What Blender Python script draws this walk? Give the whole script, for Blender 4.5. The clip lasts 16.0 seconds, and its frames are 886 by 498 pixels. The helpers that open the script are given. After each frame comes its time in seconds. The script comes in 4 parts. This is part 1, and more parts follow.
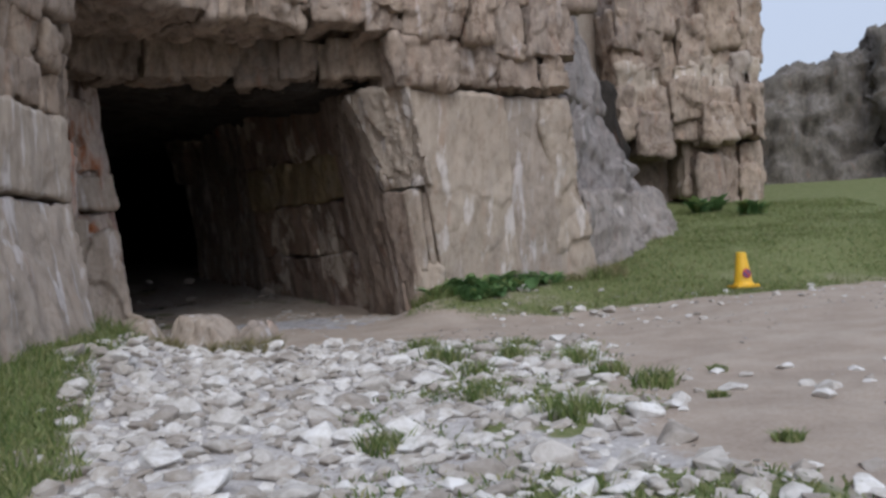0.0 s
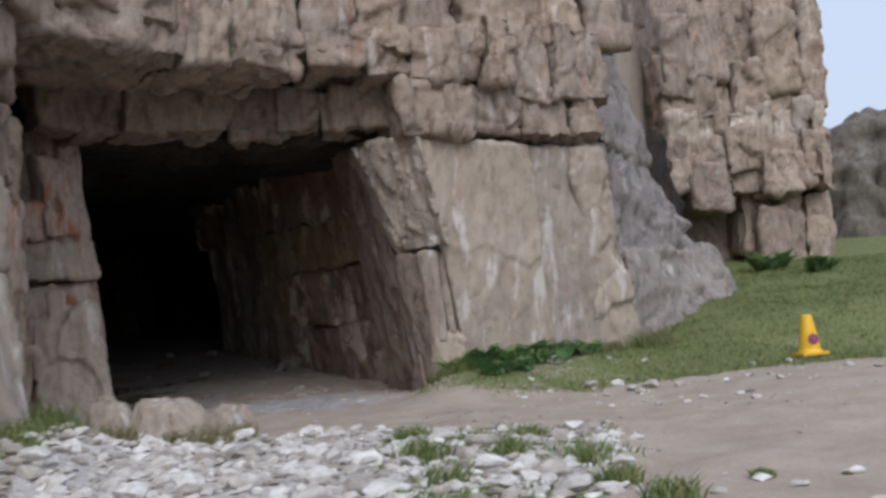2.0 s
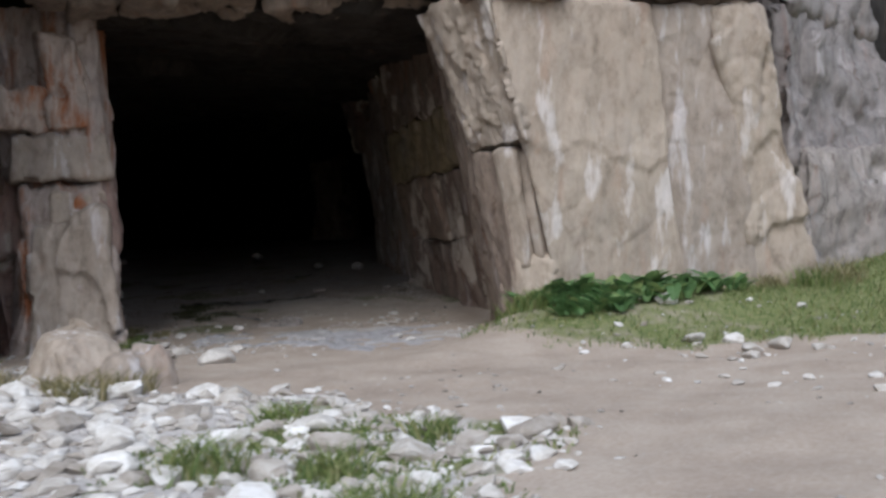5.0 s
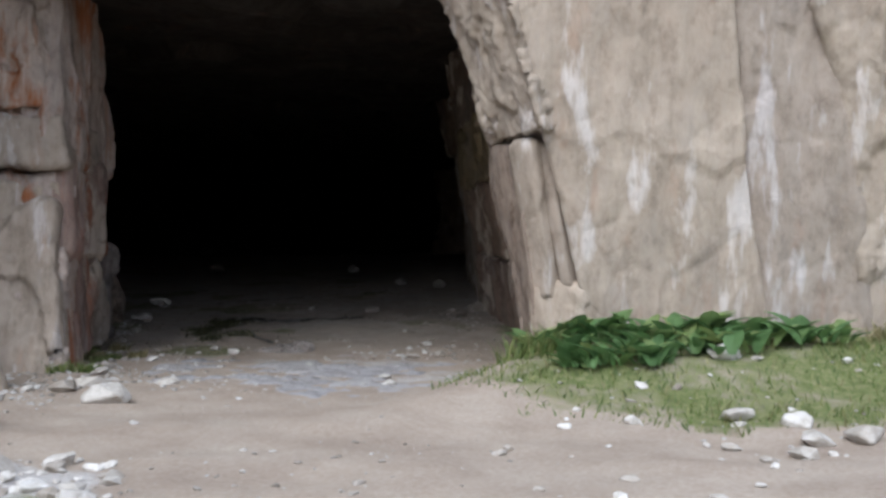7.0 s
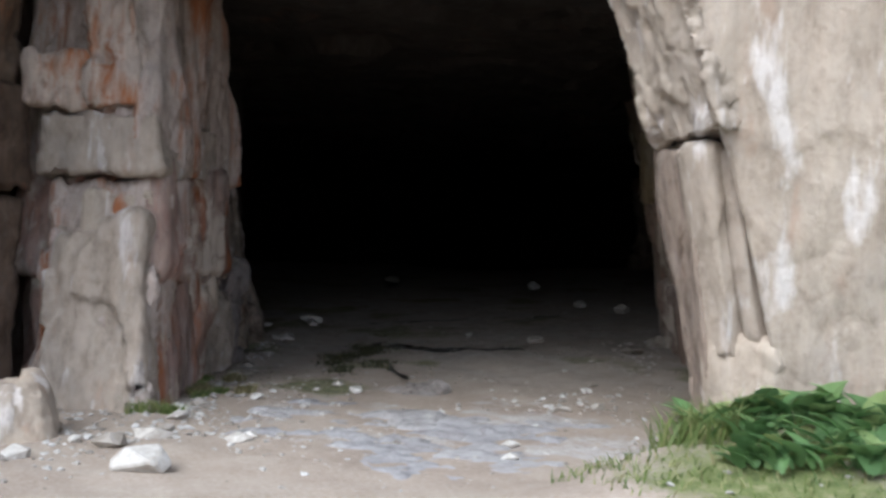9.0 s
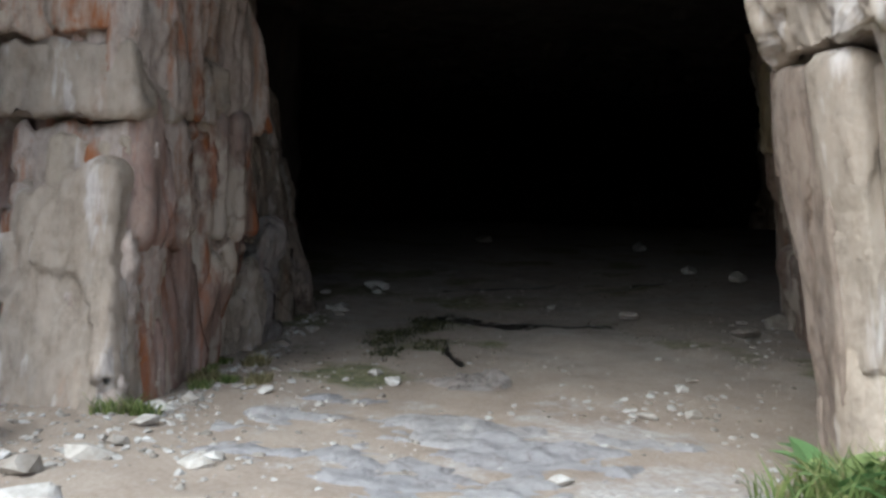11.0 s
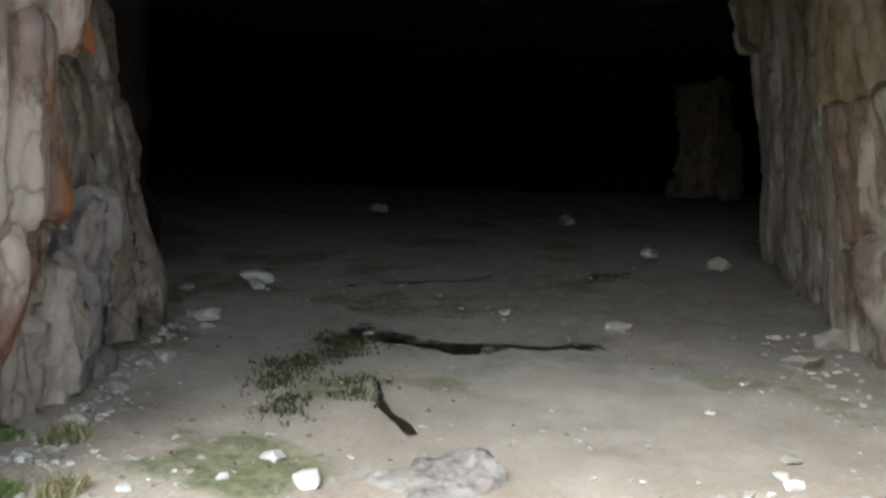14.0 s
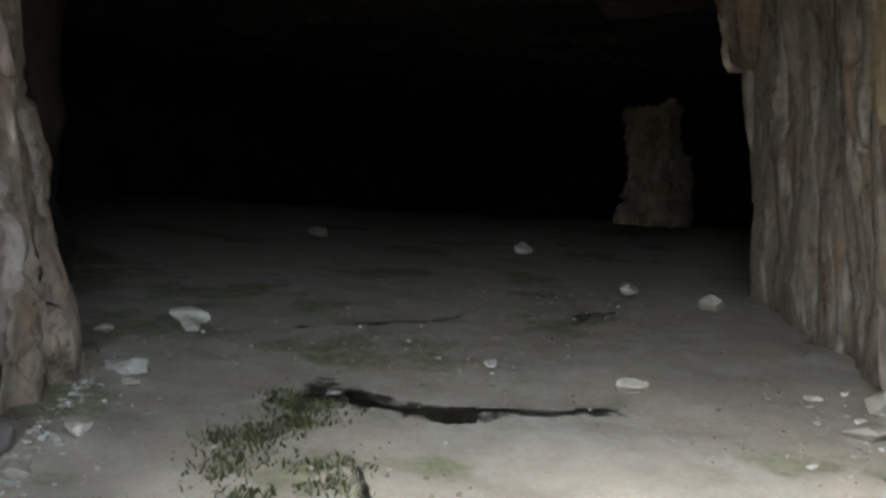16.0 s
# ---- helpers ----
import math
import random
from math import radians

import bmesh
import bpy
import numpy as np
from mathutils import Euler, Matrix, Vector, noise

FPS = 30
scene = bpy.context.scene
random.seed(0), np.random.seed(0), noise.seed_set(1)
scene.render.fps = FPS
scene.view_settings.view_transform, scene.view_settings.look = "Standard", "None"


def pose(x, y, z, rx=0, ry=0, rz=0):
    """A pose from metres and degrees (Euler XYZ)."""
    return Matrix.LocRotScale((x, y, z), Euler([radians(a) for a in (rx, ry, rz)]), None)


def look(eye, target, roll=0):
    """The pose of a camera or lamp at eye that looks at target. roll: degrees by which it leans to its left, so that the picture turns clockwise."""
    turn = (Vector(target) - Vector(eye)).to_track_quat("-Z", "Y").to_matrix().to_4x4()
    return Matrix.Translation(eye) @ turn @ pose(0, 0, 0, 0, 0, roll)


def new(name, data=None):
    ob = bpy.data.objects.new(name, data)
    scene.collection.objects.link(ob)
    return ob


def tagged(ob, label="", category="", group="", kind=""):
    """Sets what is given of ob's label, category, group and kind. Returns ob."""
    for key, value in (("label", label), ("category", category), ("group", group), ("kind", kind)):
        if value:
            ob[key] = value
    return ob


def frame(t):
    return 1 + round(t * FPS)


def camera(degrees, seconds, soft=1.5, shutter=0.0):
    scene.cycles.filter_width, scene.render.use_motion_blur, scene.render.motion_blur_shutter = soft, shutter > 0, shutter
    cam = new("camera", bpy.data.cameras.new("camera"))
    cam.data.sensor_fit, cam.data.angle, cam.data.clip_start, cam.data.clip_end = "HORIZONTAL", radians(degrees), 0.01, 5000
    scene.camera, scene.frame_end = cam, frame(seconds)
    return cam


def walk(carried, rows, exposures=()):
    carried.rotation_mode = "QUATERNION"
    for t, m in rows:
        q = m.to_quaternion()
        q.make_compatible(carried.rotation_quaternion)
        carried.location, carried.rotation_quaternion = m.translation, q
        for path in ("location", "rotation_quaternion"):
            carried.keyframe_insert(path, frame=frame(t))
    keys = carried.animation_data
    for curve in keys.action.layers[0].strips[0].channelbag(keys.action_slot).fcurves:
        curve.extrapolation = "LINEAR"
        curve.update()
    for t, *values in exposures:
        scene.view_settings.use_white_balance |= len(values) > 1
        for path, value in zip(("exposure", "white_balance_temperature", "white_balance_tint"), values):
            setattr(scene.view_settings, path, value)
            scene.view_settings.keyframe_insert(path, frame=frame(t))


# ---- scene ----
cam = camera(48.0, 16.0, soft=2.9, shutter=0.4)
PATH = [
    (0, (0.591, -0.113, 1.224), (0.465, 1.883, 1.235), -3.3),
    (0.5, (0.718, 0.359, 1.219), (0.529, 2.35, 1.264), -3.6),
    (1, (0.855, 0.907, 1.21), (0.593, 2.888, 1.291), -3.6),
    (1.5, (1.059, 1.451, 1.218), (0.747, 3.423, 1.335), -3.7),
    (2, (1.291, 1.965, 1.233), (1.036, 3.943, 1.382), -4.2),
    (2.5, (1.561, 2.557, 1.235), (1.371, 4.54, 1.414), -4.7),
    (3, (1.84, 3.324, 1.25), (1.374, 5.265, 1.363), -3.7),
    (3.5, (2.2, 3.969, 1.26), (1.549, 5.858, 1.356), -3.2),
    (4, (2.598, 4.571, 1.262), (1.82, 6.412, 1.33), -2.6),
    (4.2, (2.737, 4.898, 1.258), (1.978, 6.748, 1.28), -2.5),
    (6.3, (3.988, 8.951, 1.152), (2.925, 10.644, 1.176), -0.6),
    (6.5, (3.98, 9.274, 1.156), (2.882, 10.945, 1.189), -0.2),
    (7, (3.755, 9.931, 1.211), (2.612, 11.572, 1.251), 0.2),
    (7.5, (3.421, 10.578, 1.278), (2.264, 12.209, 1.327), 0.6),
    (8, (3.121, 11.217, 1.348), (1.808, 12.725, 1.406), 0.9),
    (8.5, (2.93, 11.727, 1.425), (1.519, 13.143, 1.481), 1.4),
    (9, (2.887, 12.067, 1.472), (1.426, 13.432, 1.518), 1.9),
    (9.2, (2.856, 12.231, 1.479), (1.342, 13.537, 1.526), 2.1),
    (11.3, (1.349, 14.201, 1.597), (-0.261, 15.386, 1.538), 2.1),
    (11.5, (1.149, 14.345, 1.6), (-0.448, 15.548, 1.544), 1.9),
    (12, (0.643, 14.738, 1.619), (-0.931, 15.971, 1.567), 1.9),
    (12.5, (0.037, 15.017, 1.679), (-1.492, 16.305, 1.621), 2.1),
    (13, (-0.612, 15.302, 1.677), (-2.1, 16.637, 1.613), 2.4),
    (13.5, (-1.184, 15.622, 1.647), (-2.645, 16.985, 1.567), 2.6),
    (14, (-1.703, 15.866, 1.675), (-3.136, 17.256, 1.555), 2.7),
    (14.5, (-2.12, 16.0, 1.665), (-3.518, 17.423, 1.524), 3.1),
    (15, (-2.391, 16.163, 1.666), (-3.767, 17.609, 1.538), 3.3),
    (15.5, (-2.704, 16.372, 1.69), (-4.058, 17.841, 1.587), 3.5),
    (16, (-3.138, 16.613, 1.709), (-4.458, 18.114, 1.639), 3.6),
]
EXPOSURES = [(0.0, -0.1, 5850, 10), (4.0, 0.3, 5830, 9), (6.5, 0.52, 5760, 7), (7.0, 0.64, 5750, 7), (9.0, 1.08, 5700, 6), (11.5, 1.25, 5780, 1), (12.5, 1.75, 5800, -1), (13.5, 2.45, 5800, -1), (14.5, 2.95, 5820, -2), (15.5, 3.15, 5820, -3), (16.0, 3.4, 5820, -3)]
walk(cam, [(t, look(eye, target, roll)) for t, eye, target, roll in PATH], EXPOSURES)

# ---- light: an overcast day ----
SUN_UP, SUN_ROUND = 44.0, 163.0
world = bpy.data.worlds.new("overcast_sky")
scene.world = world
world.use_nodes = True
wn = world.node_tree.nodes
sky = wn.new("ShaderNodeTexSky")
sky.sky_type = "NISHITA"
sky.sun_disc = False
sky.sun_elevation, sky.sun_rotation = radians(SUN_UP), radians(SUN_ROUND)
sky.air_density, sky.dust_density, sky.ozone_density = 1.0, 7.0, 2.0
wn["Background"].inputs["Strength"].default_value = 0.15
veil = wn.new("ShaderNodeMix")
veil.data_type = "RGBA"
veil.inputs[0].default_value = 0.72
veil.inputs[7].default_value = (5.3, 5.55, 6.2, 1)
world.node_tree.links.new(sky.outputs["Color"], veil.inputs[6])
world.node_tree.links.new(veil.outputs[2], wn["Background"].inputs["Color"])
sun_data = bpy.data.lights.new("sun", "SUN")
sun_data.energy, sun_data.angle, sun_data.color = 1.5, radians(36), (1.0, 0.99, 0.98)
sun = new("sun", sun_data)
sun_way = Vector((math.sin(radians(SUN_ROUND)) * math.cos(radians(SUN_UP)), math.cos(radians(SUN_ROUND)) * math.cos(radians(SUN_UP)), math.sin(radians(SUN_UP))))
sun.matrix_world = look(sun_way * 60, (0, 0, 0))


# ---- noise on arrays of points ----
def rand3(i, j, k, seed):
    h = (i.astype(np.int64) * 374761393 + j.astype(np.int64) * 668265263 + k.astype(np.int64) * 2147483647 + seed * 1274126177) & 0xFFFFFFFF
    h = ((h ^ (h >> 13)) * 1274126177) & 0xFFFFFFFF
    h = ((h ^ (h >> 16)) * 2246822519) & 0xFFFFFFFF
    return ((h ^ (h >> 15)) & 0xFFFFFF) / float(0xFFFFFF)


def smooth_noise(p, seed=0):
    """Value noise from -1 to 1 at the rows of p."""
    b = np.floor(p).astype(np.int64)
    f = p - b
    f = f * f * (3 - 2 * f)
    total = 0
    for dx in (0, 1):
        for dy in (0, 1):
            for dz in (0, 1):
                w = (f[:, 0] if dx else 1 - f[:, 0]) * (f[:, 1] if dy else 1 - f[:, 1]) * (f[:, 2] if dz else 1 - f[:, 2])
                total = total + w * rand3(b[:, 0] + dx, b[:, 1] + dy, b[:, 2] + dz, seed)
    return total * 2 - 1


def fractal(p, octaves=4, seed=0):
    total, amp = 0, 1.0
    for o in range(octaves):
        total = total + amp * smooth_noise(p * 2 ** o, seed + o * 17)
        amp *= 0.5
    return total / 1.9


def cells(p, seed=0):
    """Cell noise: a random value per cell, a second one, and the distance to the border."""
    b = np.floor(p).astype(np.int64)
    n = len(p)
    near, second = np.full(n, 9.0), np.full(n, 9.0)
    value, other = np.zeros(n), np.zeros(n)
    for dx in (-1, 0, 1):
        for dy in (-1, 0, 1):
            for dz in (-1, 0, 1):
                i, j, k = b[:, 0] + dx, b[:, 1] + dy, b[:, 2] + dz
                d = np.sqrt((i + rand3(i, j, k, seed) - p[:, 0]) ** 2 + (j + rand3(i, j, k, seed + 1) - p[:, 1]) ** 2 + (k + rand3(i, j, k, seed + 2) - p[:, 2]) ** 2)
                v, u = rand3(i, j, k, seed + 3), rand3(i, j, k, seed + 4)
                closer = d < near
                second = np.where(closer, near, np.minimum(second, d))
                value, other, near = np.where(closer, v, value), np.where(closer, u, other), np.where(closer, d, near)
    return value, other, second - near


def step(v, a, b):
    q = np.clip((v - a) / (b - a), 0, 1)
    return q * q * (3 - 2 * q)


# ---- materials ----
def material(name):
    m = bpy.data.materials.new(name)
    m.use_nodes = True
    return m, m.node_tree, m.node_tree.nodes["Principled BSDF"]


def node(tree, kind, **values):
    n = tree.nodes.new(kind)
    for key, value in values.items():
        n.inputs[key.replace("_", " ")].default_value = value
    return n


def noise_at(tree, scale, stretch=(1, 1, 1), detail=6.0, rough=0.6, where=None):
    if where is None:
        where = tree.nodes.new("ShaderNodeNewGeometry").outputs["Position"]
    mapping = node(tree, "ShaderNodeMapping", Scale=stretch)
    tree.links.new(where, mapping.inputs["Vector"])
    n = node(tree, "ShaderNodeTexNoise", Scale=scale, Detail=detail, Roughness=rough)
    tree.links.new(mapping.outputs["Vector"], n.inputs["Vector"])
    return n.outputs["Fac"]


def ramp(tree, fac, *stops):
    n = tree.nodes.new("ShaderNodeValToRGB")
    while len(n.color_ramp.elements) < len(stops):
        n.color_ramp.elements.new(0.5)
    for e, (at, colour) in zip(n.color_ramp.elements, stops):
        e.position = at
        e.color = (*colour, 1) if len(colour) == 3 else colour
    tree.links.new(fac, n.inputs["Fac"])
    return n.outputs["Color"]


def mix(tree, fac, a, b, kind="MIX"):
    n = tree.nodes.new("ShaderNodeMix")
    n.data_type, n.blend_type = "RGBA", kind
    for value, socket in ((fac, n.inputs[0]), (a, n.inputs[6]), (b, n.inputs[7])):
        if isinstance(value, (int, float)):
            socket.default_value = value
        elif isinstance(value, tuple):
            socket.default_value = (*value, 1)
        else:
            tree.links.new(value, socket)
    return n.outputs[2]


def bump(tree, shader, height, strength=0.5, distance=0.02):
    n = node(tree, "ShaderNodeBump", Strength=strength, Distance=distance)
    tree.links.new(height, n.inputs["Height"])
    tree.links.new(n.outputs["Normal"], shader.inputs["Normal"])


WHITE, BLACK = (1, 1, 1), (0, 0, 0)


def limestone(name, dark, mid, pale, grey=0.35, rust=0.25, chalk=0.3, damp=0.0, crack=0.5, streak=0.0, pink=0.0):
    """Weathered limestone: patches of two tones, grey lichen, rusty and chalky vertical streaks, fine grain."""
    m, t, s = material(name)
    colour = ramp(t, noise_at(t, 0.9, (1, 1, 0.6)), (0.3, dark), (0.52, mid), (0.75, pale))
    colour = mix(t, 0.6, colour, ramp(t, noise_at(t, 7, (1, 1, 0.5), 8, 0.7), (0.3, tuple(c * 0.55 for c in dark)), (0.5, mid), (0.72, pale)), "MIX")
    greys = ramp(t, noise_at(t, 1.6, (1, 1, 0.7), 8, 0.75), (0.5, BLACK), (0.62, (grey,) * 3))
    colour = mix(t, greys, colour, (0.31, 0.29, 0.28))
    rusts = ramp(t, noise_at(t, 2.2, (1.4, 1.4, 0.25), 7, 0.7), (0.58 - 0.08 * (rust > 0.8), BLACK), (0.68 - 0.06 * (rust > 0.8), (rust,) * 3))
    colour = mix(t, rusts, colour, (0.36, 0.145, 0.065))
    chalks = ramp(t, noise_at(t, 2.3, (1.5, 1.5, 0.3), 4, 0.6), (0.62 - 0.06 * (chalk > 0.6), BLACK), (0.7 - 0.05 * (chalk > 0.6), (chalk,) * 3))
    colour = mix(t, chalks, colour, (0.66, 0.63, 0.62))
    cracks = ramp(t, noise_at(t, 2.6, (1.5, 1.5, 0.5), 12, 0.8), (0.36, (0.42, 0.37, 0.34)), (0.44, WHITE))
    colour = mix(t, crack, colour, cracks, "MULTIPLY")
    if streak:
        veins = ramp(t, noise_at(t, 3.2, (1.6, 1.6, 0.1), 8, 0.7), (0.34, (0.28, 0.25, 0.23)), (0.45, (0.98, 0.84, 0.76)), (0.55, (0.72, 0.71, 0.7)), (0.68, (1.35, 1.27, 1.15)))
        colour = mix(t, streak, colour, veins, "MULTIPLY")
    if pink:
        iron = ramp(t, noise_at(t, 2.4, (1, 1, 0.35), 10, 0.75), (0.42, BLACK), (0.64, (pink,) * 3))
        colour = mix(t, iron, colour, (0.35, 0.2, 0.155))
        cream = ramp(t, noise_at(t, 1.3, (1.1, 0.9, 0.6), 5, 0.6), (0.52, BLACK), (0.57, (0.8, 0.8, 0.8)))
        colour = mix(t, cream, colour, (0.6, 0.53, 0.44))
    # thin weathered fractures, bent by noise
    place = t.nodes.new("ShaderNodeNewGeometry").outputs["Position"]
    bend = node(t, "ShaderNodeTexNoise", Scale=1.8, Detail=5.0)
    t.links.new(place, bend.inputs["Vector"])
    shift = t.nodes.new("ShaderNodeVectorMath")
    shift.operation = "MULTIPLY_ADD"
    t.links.new(bend.outputs["Color"], shift.inputs[0])
    shift.inputs[1].default_value = (0.9, 0.9, 0.9)
    t.links.new(place, shift.inputs[2])
    lie = node(t, "ShaderNodeMapping", Scale=(1.0, 1.0, 0.55))
    t.links.new(shift.outputs[0], lie.inputs["Vector"])
    web = node(t, "ShaderNodeTexVoronoi", Scale=1.25)
    web.feature = "DISTANCE_TO_EDGE"
    t.links.new(lie.outputs["Vector"], web.inputs["Vector"])
    fracture = ramp(t, web.outputs["Distance"], (0.0, (0.42, 0.37, 0.33)), (0.018, (0.8, 0.77, 0.75)), (0.05, WHITE))
    patch = ramp(t, noise_at(t, 1.1, (1, 1, 1), 3, 0.6), (0.42, BLACK), (0.6, (crack, crack, crack)))
    colour = mix(t, patch, colour, fracture, "MULTIPLY")
    info = t.nodes.new("ShaderNodeObjectInfo")
    tone = ramp(t, info.outputs["Random"], (0.0, (0.86, 0.85, 0.86)), (1.0, (1.08, 1.05, 1.0)))
    colour = mix(t, 1.0, colour, tone, "MULTIPLY")
    t.links.new(colour, s.inputs["Base Color"])
    s.inputs["Roughness"].default_value = 0.9 - damp
    s.inputs["Specular IOR Level"].default_value = 0.25
    height = mix(t, 0.5, noise_at(t, 6, (1, 1, 0.6), 12, 0.72), noise_at(t, 22, (1, 1, 0.7), 8, 0.7))
    bump(t, s, height, 0.8, 0.06)
    return m


ROCK = limestone("warm_limestone", (0.165, 0.125, 0.096), (0.345, 0.277, 0.222), (0.51, 0.435, 0.36), 0.25, 0.35, 0.4, crack=0.9, streak=0.2)
ROCK_PALE = limestone("pale_limestone", (0.33, 0.272, 0.22), (0.415, 0.355, 0.295), (0.5, 0.44, 0.38), 0.22, 0.2, 0.75, crack=0.28, streak=0.14)
ROCK_GREY = limestone("grey_lichened_limestone", (0.17, 0.152, 0.143), (0.29, 0.265, 0.25), (0.42, 0.39, 0.37), 0.5, 0.2, 0.5, crack=0.8, streak=0.25)
ROCK_BROKEN = limestone("broken_pink_limestone", (0.18, 0.135, 0.115), (0.35, 0.285, 0.25), (0.52, 0.45, 0.4), 0.5, 1.0, 0.5, 0.1, crack=0.9, streak=0.6, pink=0.6)
ROCK_LINTEL = limestone("stained_dim_limestone", (0.14, 0.11, 0.085), (0.26, 0.21, 0.165), (0.41, 0.345, 0.285), 0.3, 0.3, 0.3, streak=0.3)
# near-black: the cave's darkness is put into this roof and back-wall colour
ROCK_ROOF = limestone("shade_darkened_rock", (0.015, 0.012, 0.01), (0.03, 0.025, 0.021), (0.065, 0.056, 0.047), 0.05, 0.1, 0.02)
ROCK_RUST = limestone("rust_streaked_limestone", (0.33, 0.265, 0.225), (0.49, 0.415, 0.365), (0.62, 0.55, 0.5), 0.2, 1.0, 0.5, crack=0.75, streak=0.25)
ROCK_CAVE = limestone("cave_wall_limestone", (0.15, 0.132, 0.113), (0.3, 0.268, 0.232), (0.49, 0.44, 0.375), 0.5, 0.55, 0.7, 0.2, crack=0.95, streak=0.7)
ROCK_SLAB = limestone("worn_bedrock", (0.27, 0.262, 0.265), (0.35, 0.342, 0.348), (0.45, 0.44, 0.445), 0.3, 0.05, 0.4)
ROCK_BLOCK = limestone("brown_cave_limestone", (0.15, 0.113, 0.088), (0.24, 0.195, 0.155), (0.36, 0.305, 0.25), 0.35, 0.45, 0.4, 0.1, crack=0.8, streak=0.4, pink=0.3)
ROCK_OCHRE = limestone("ochre_lichened_limestone", (0.16, 0.125, 0.07), (0.27, 0.22, 0.13), (0.38, 0.32, 0.22), 0.35, 0.5, 0.3, 0.1, crack=0.8, streak=0.3)
ROCK_CLEFT = limestone("dark_brown_limestone", (0.05, 0.035, 0.025), (0.12, 0.085, 0.06), (0.24, 0.18, 0.14), 0.2, 0.7, 0.1, 0.2, streak=0.5)
# limestone at about half tone; the far bank's shade is in its colour
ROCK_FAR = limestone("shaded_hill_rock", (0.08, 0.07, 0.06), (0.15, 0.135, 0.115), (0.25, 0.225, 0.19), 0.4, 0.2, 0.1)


def stone_material(name, pale):
    m, t, s = material(name)
    info = t.nodes.new("ShaderNodeObjectInfo")
    island = t.nodes.new("ShaderNodeNewGeometry").outputs["Random Per Island"]
    add = t.nodes.new("ShaderNodeMath")
    add.operation = "ADD"
    t.links.new(info.outputs["Random"], add.inputs[0])
    t.links.new(island, add.inputs[1])
    wrap = t.nodes.new("ShaderNodeMath")
    wrap.operation = "FRACT"
    t.links.new(add.outputs[0], wrap.inputs[0])
    colour = ramp(t, wrap.outputs[0], *[(at, tuple(pale * c for c in tone)) for at, tone in ((0.0, (0.3, 0.265, 0.23)), (0.35, (0.45, 0.415, 0.375)), (0.7, (0.56, 0.535, 0.505)), (1.0, (0.68, 0.66, 0.635)))])
    dirt = ramp(t, noise_at(t, 9, (1, 1, 1), 6, 0.7), (0.35, (0.5, 0.45, 0.38)), (0.6, WHITE))
    t.links.new(mix(t, 0.7, colour, dirt, "MULTIPLY"), s.inputs["Base Color"])
    s.inputs["Roughness"].default_value = 0.9
    bump(t, s, noise_at(t, 40, (1, 1, 1), 6, 0.7), 0.5, 0.01)
    return m


STONE = stone_material("white_rubble", 1.0)
DUSTY = stone_material("dusty_limestone_chips", 0.78)


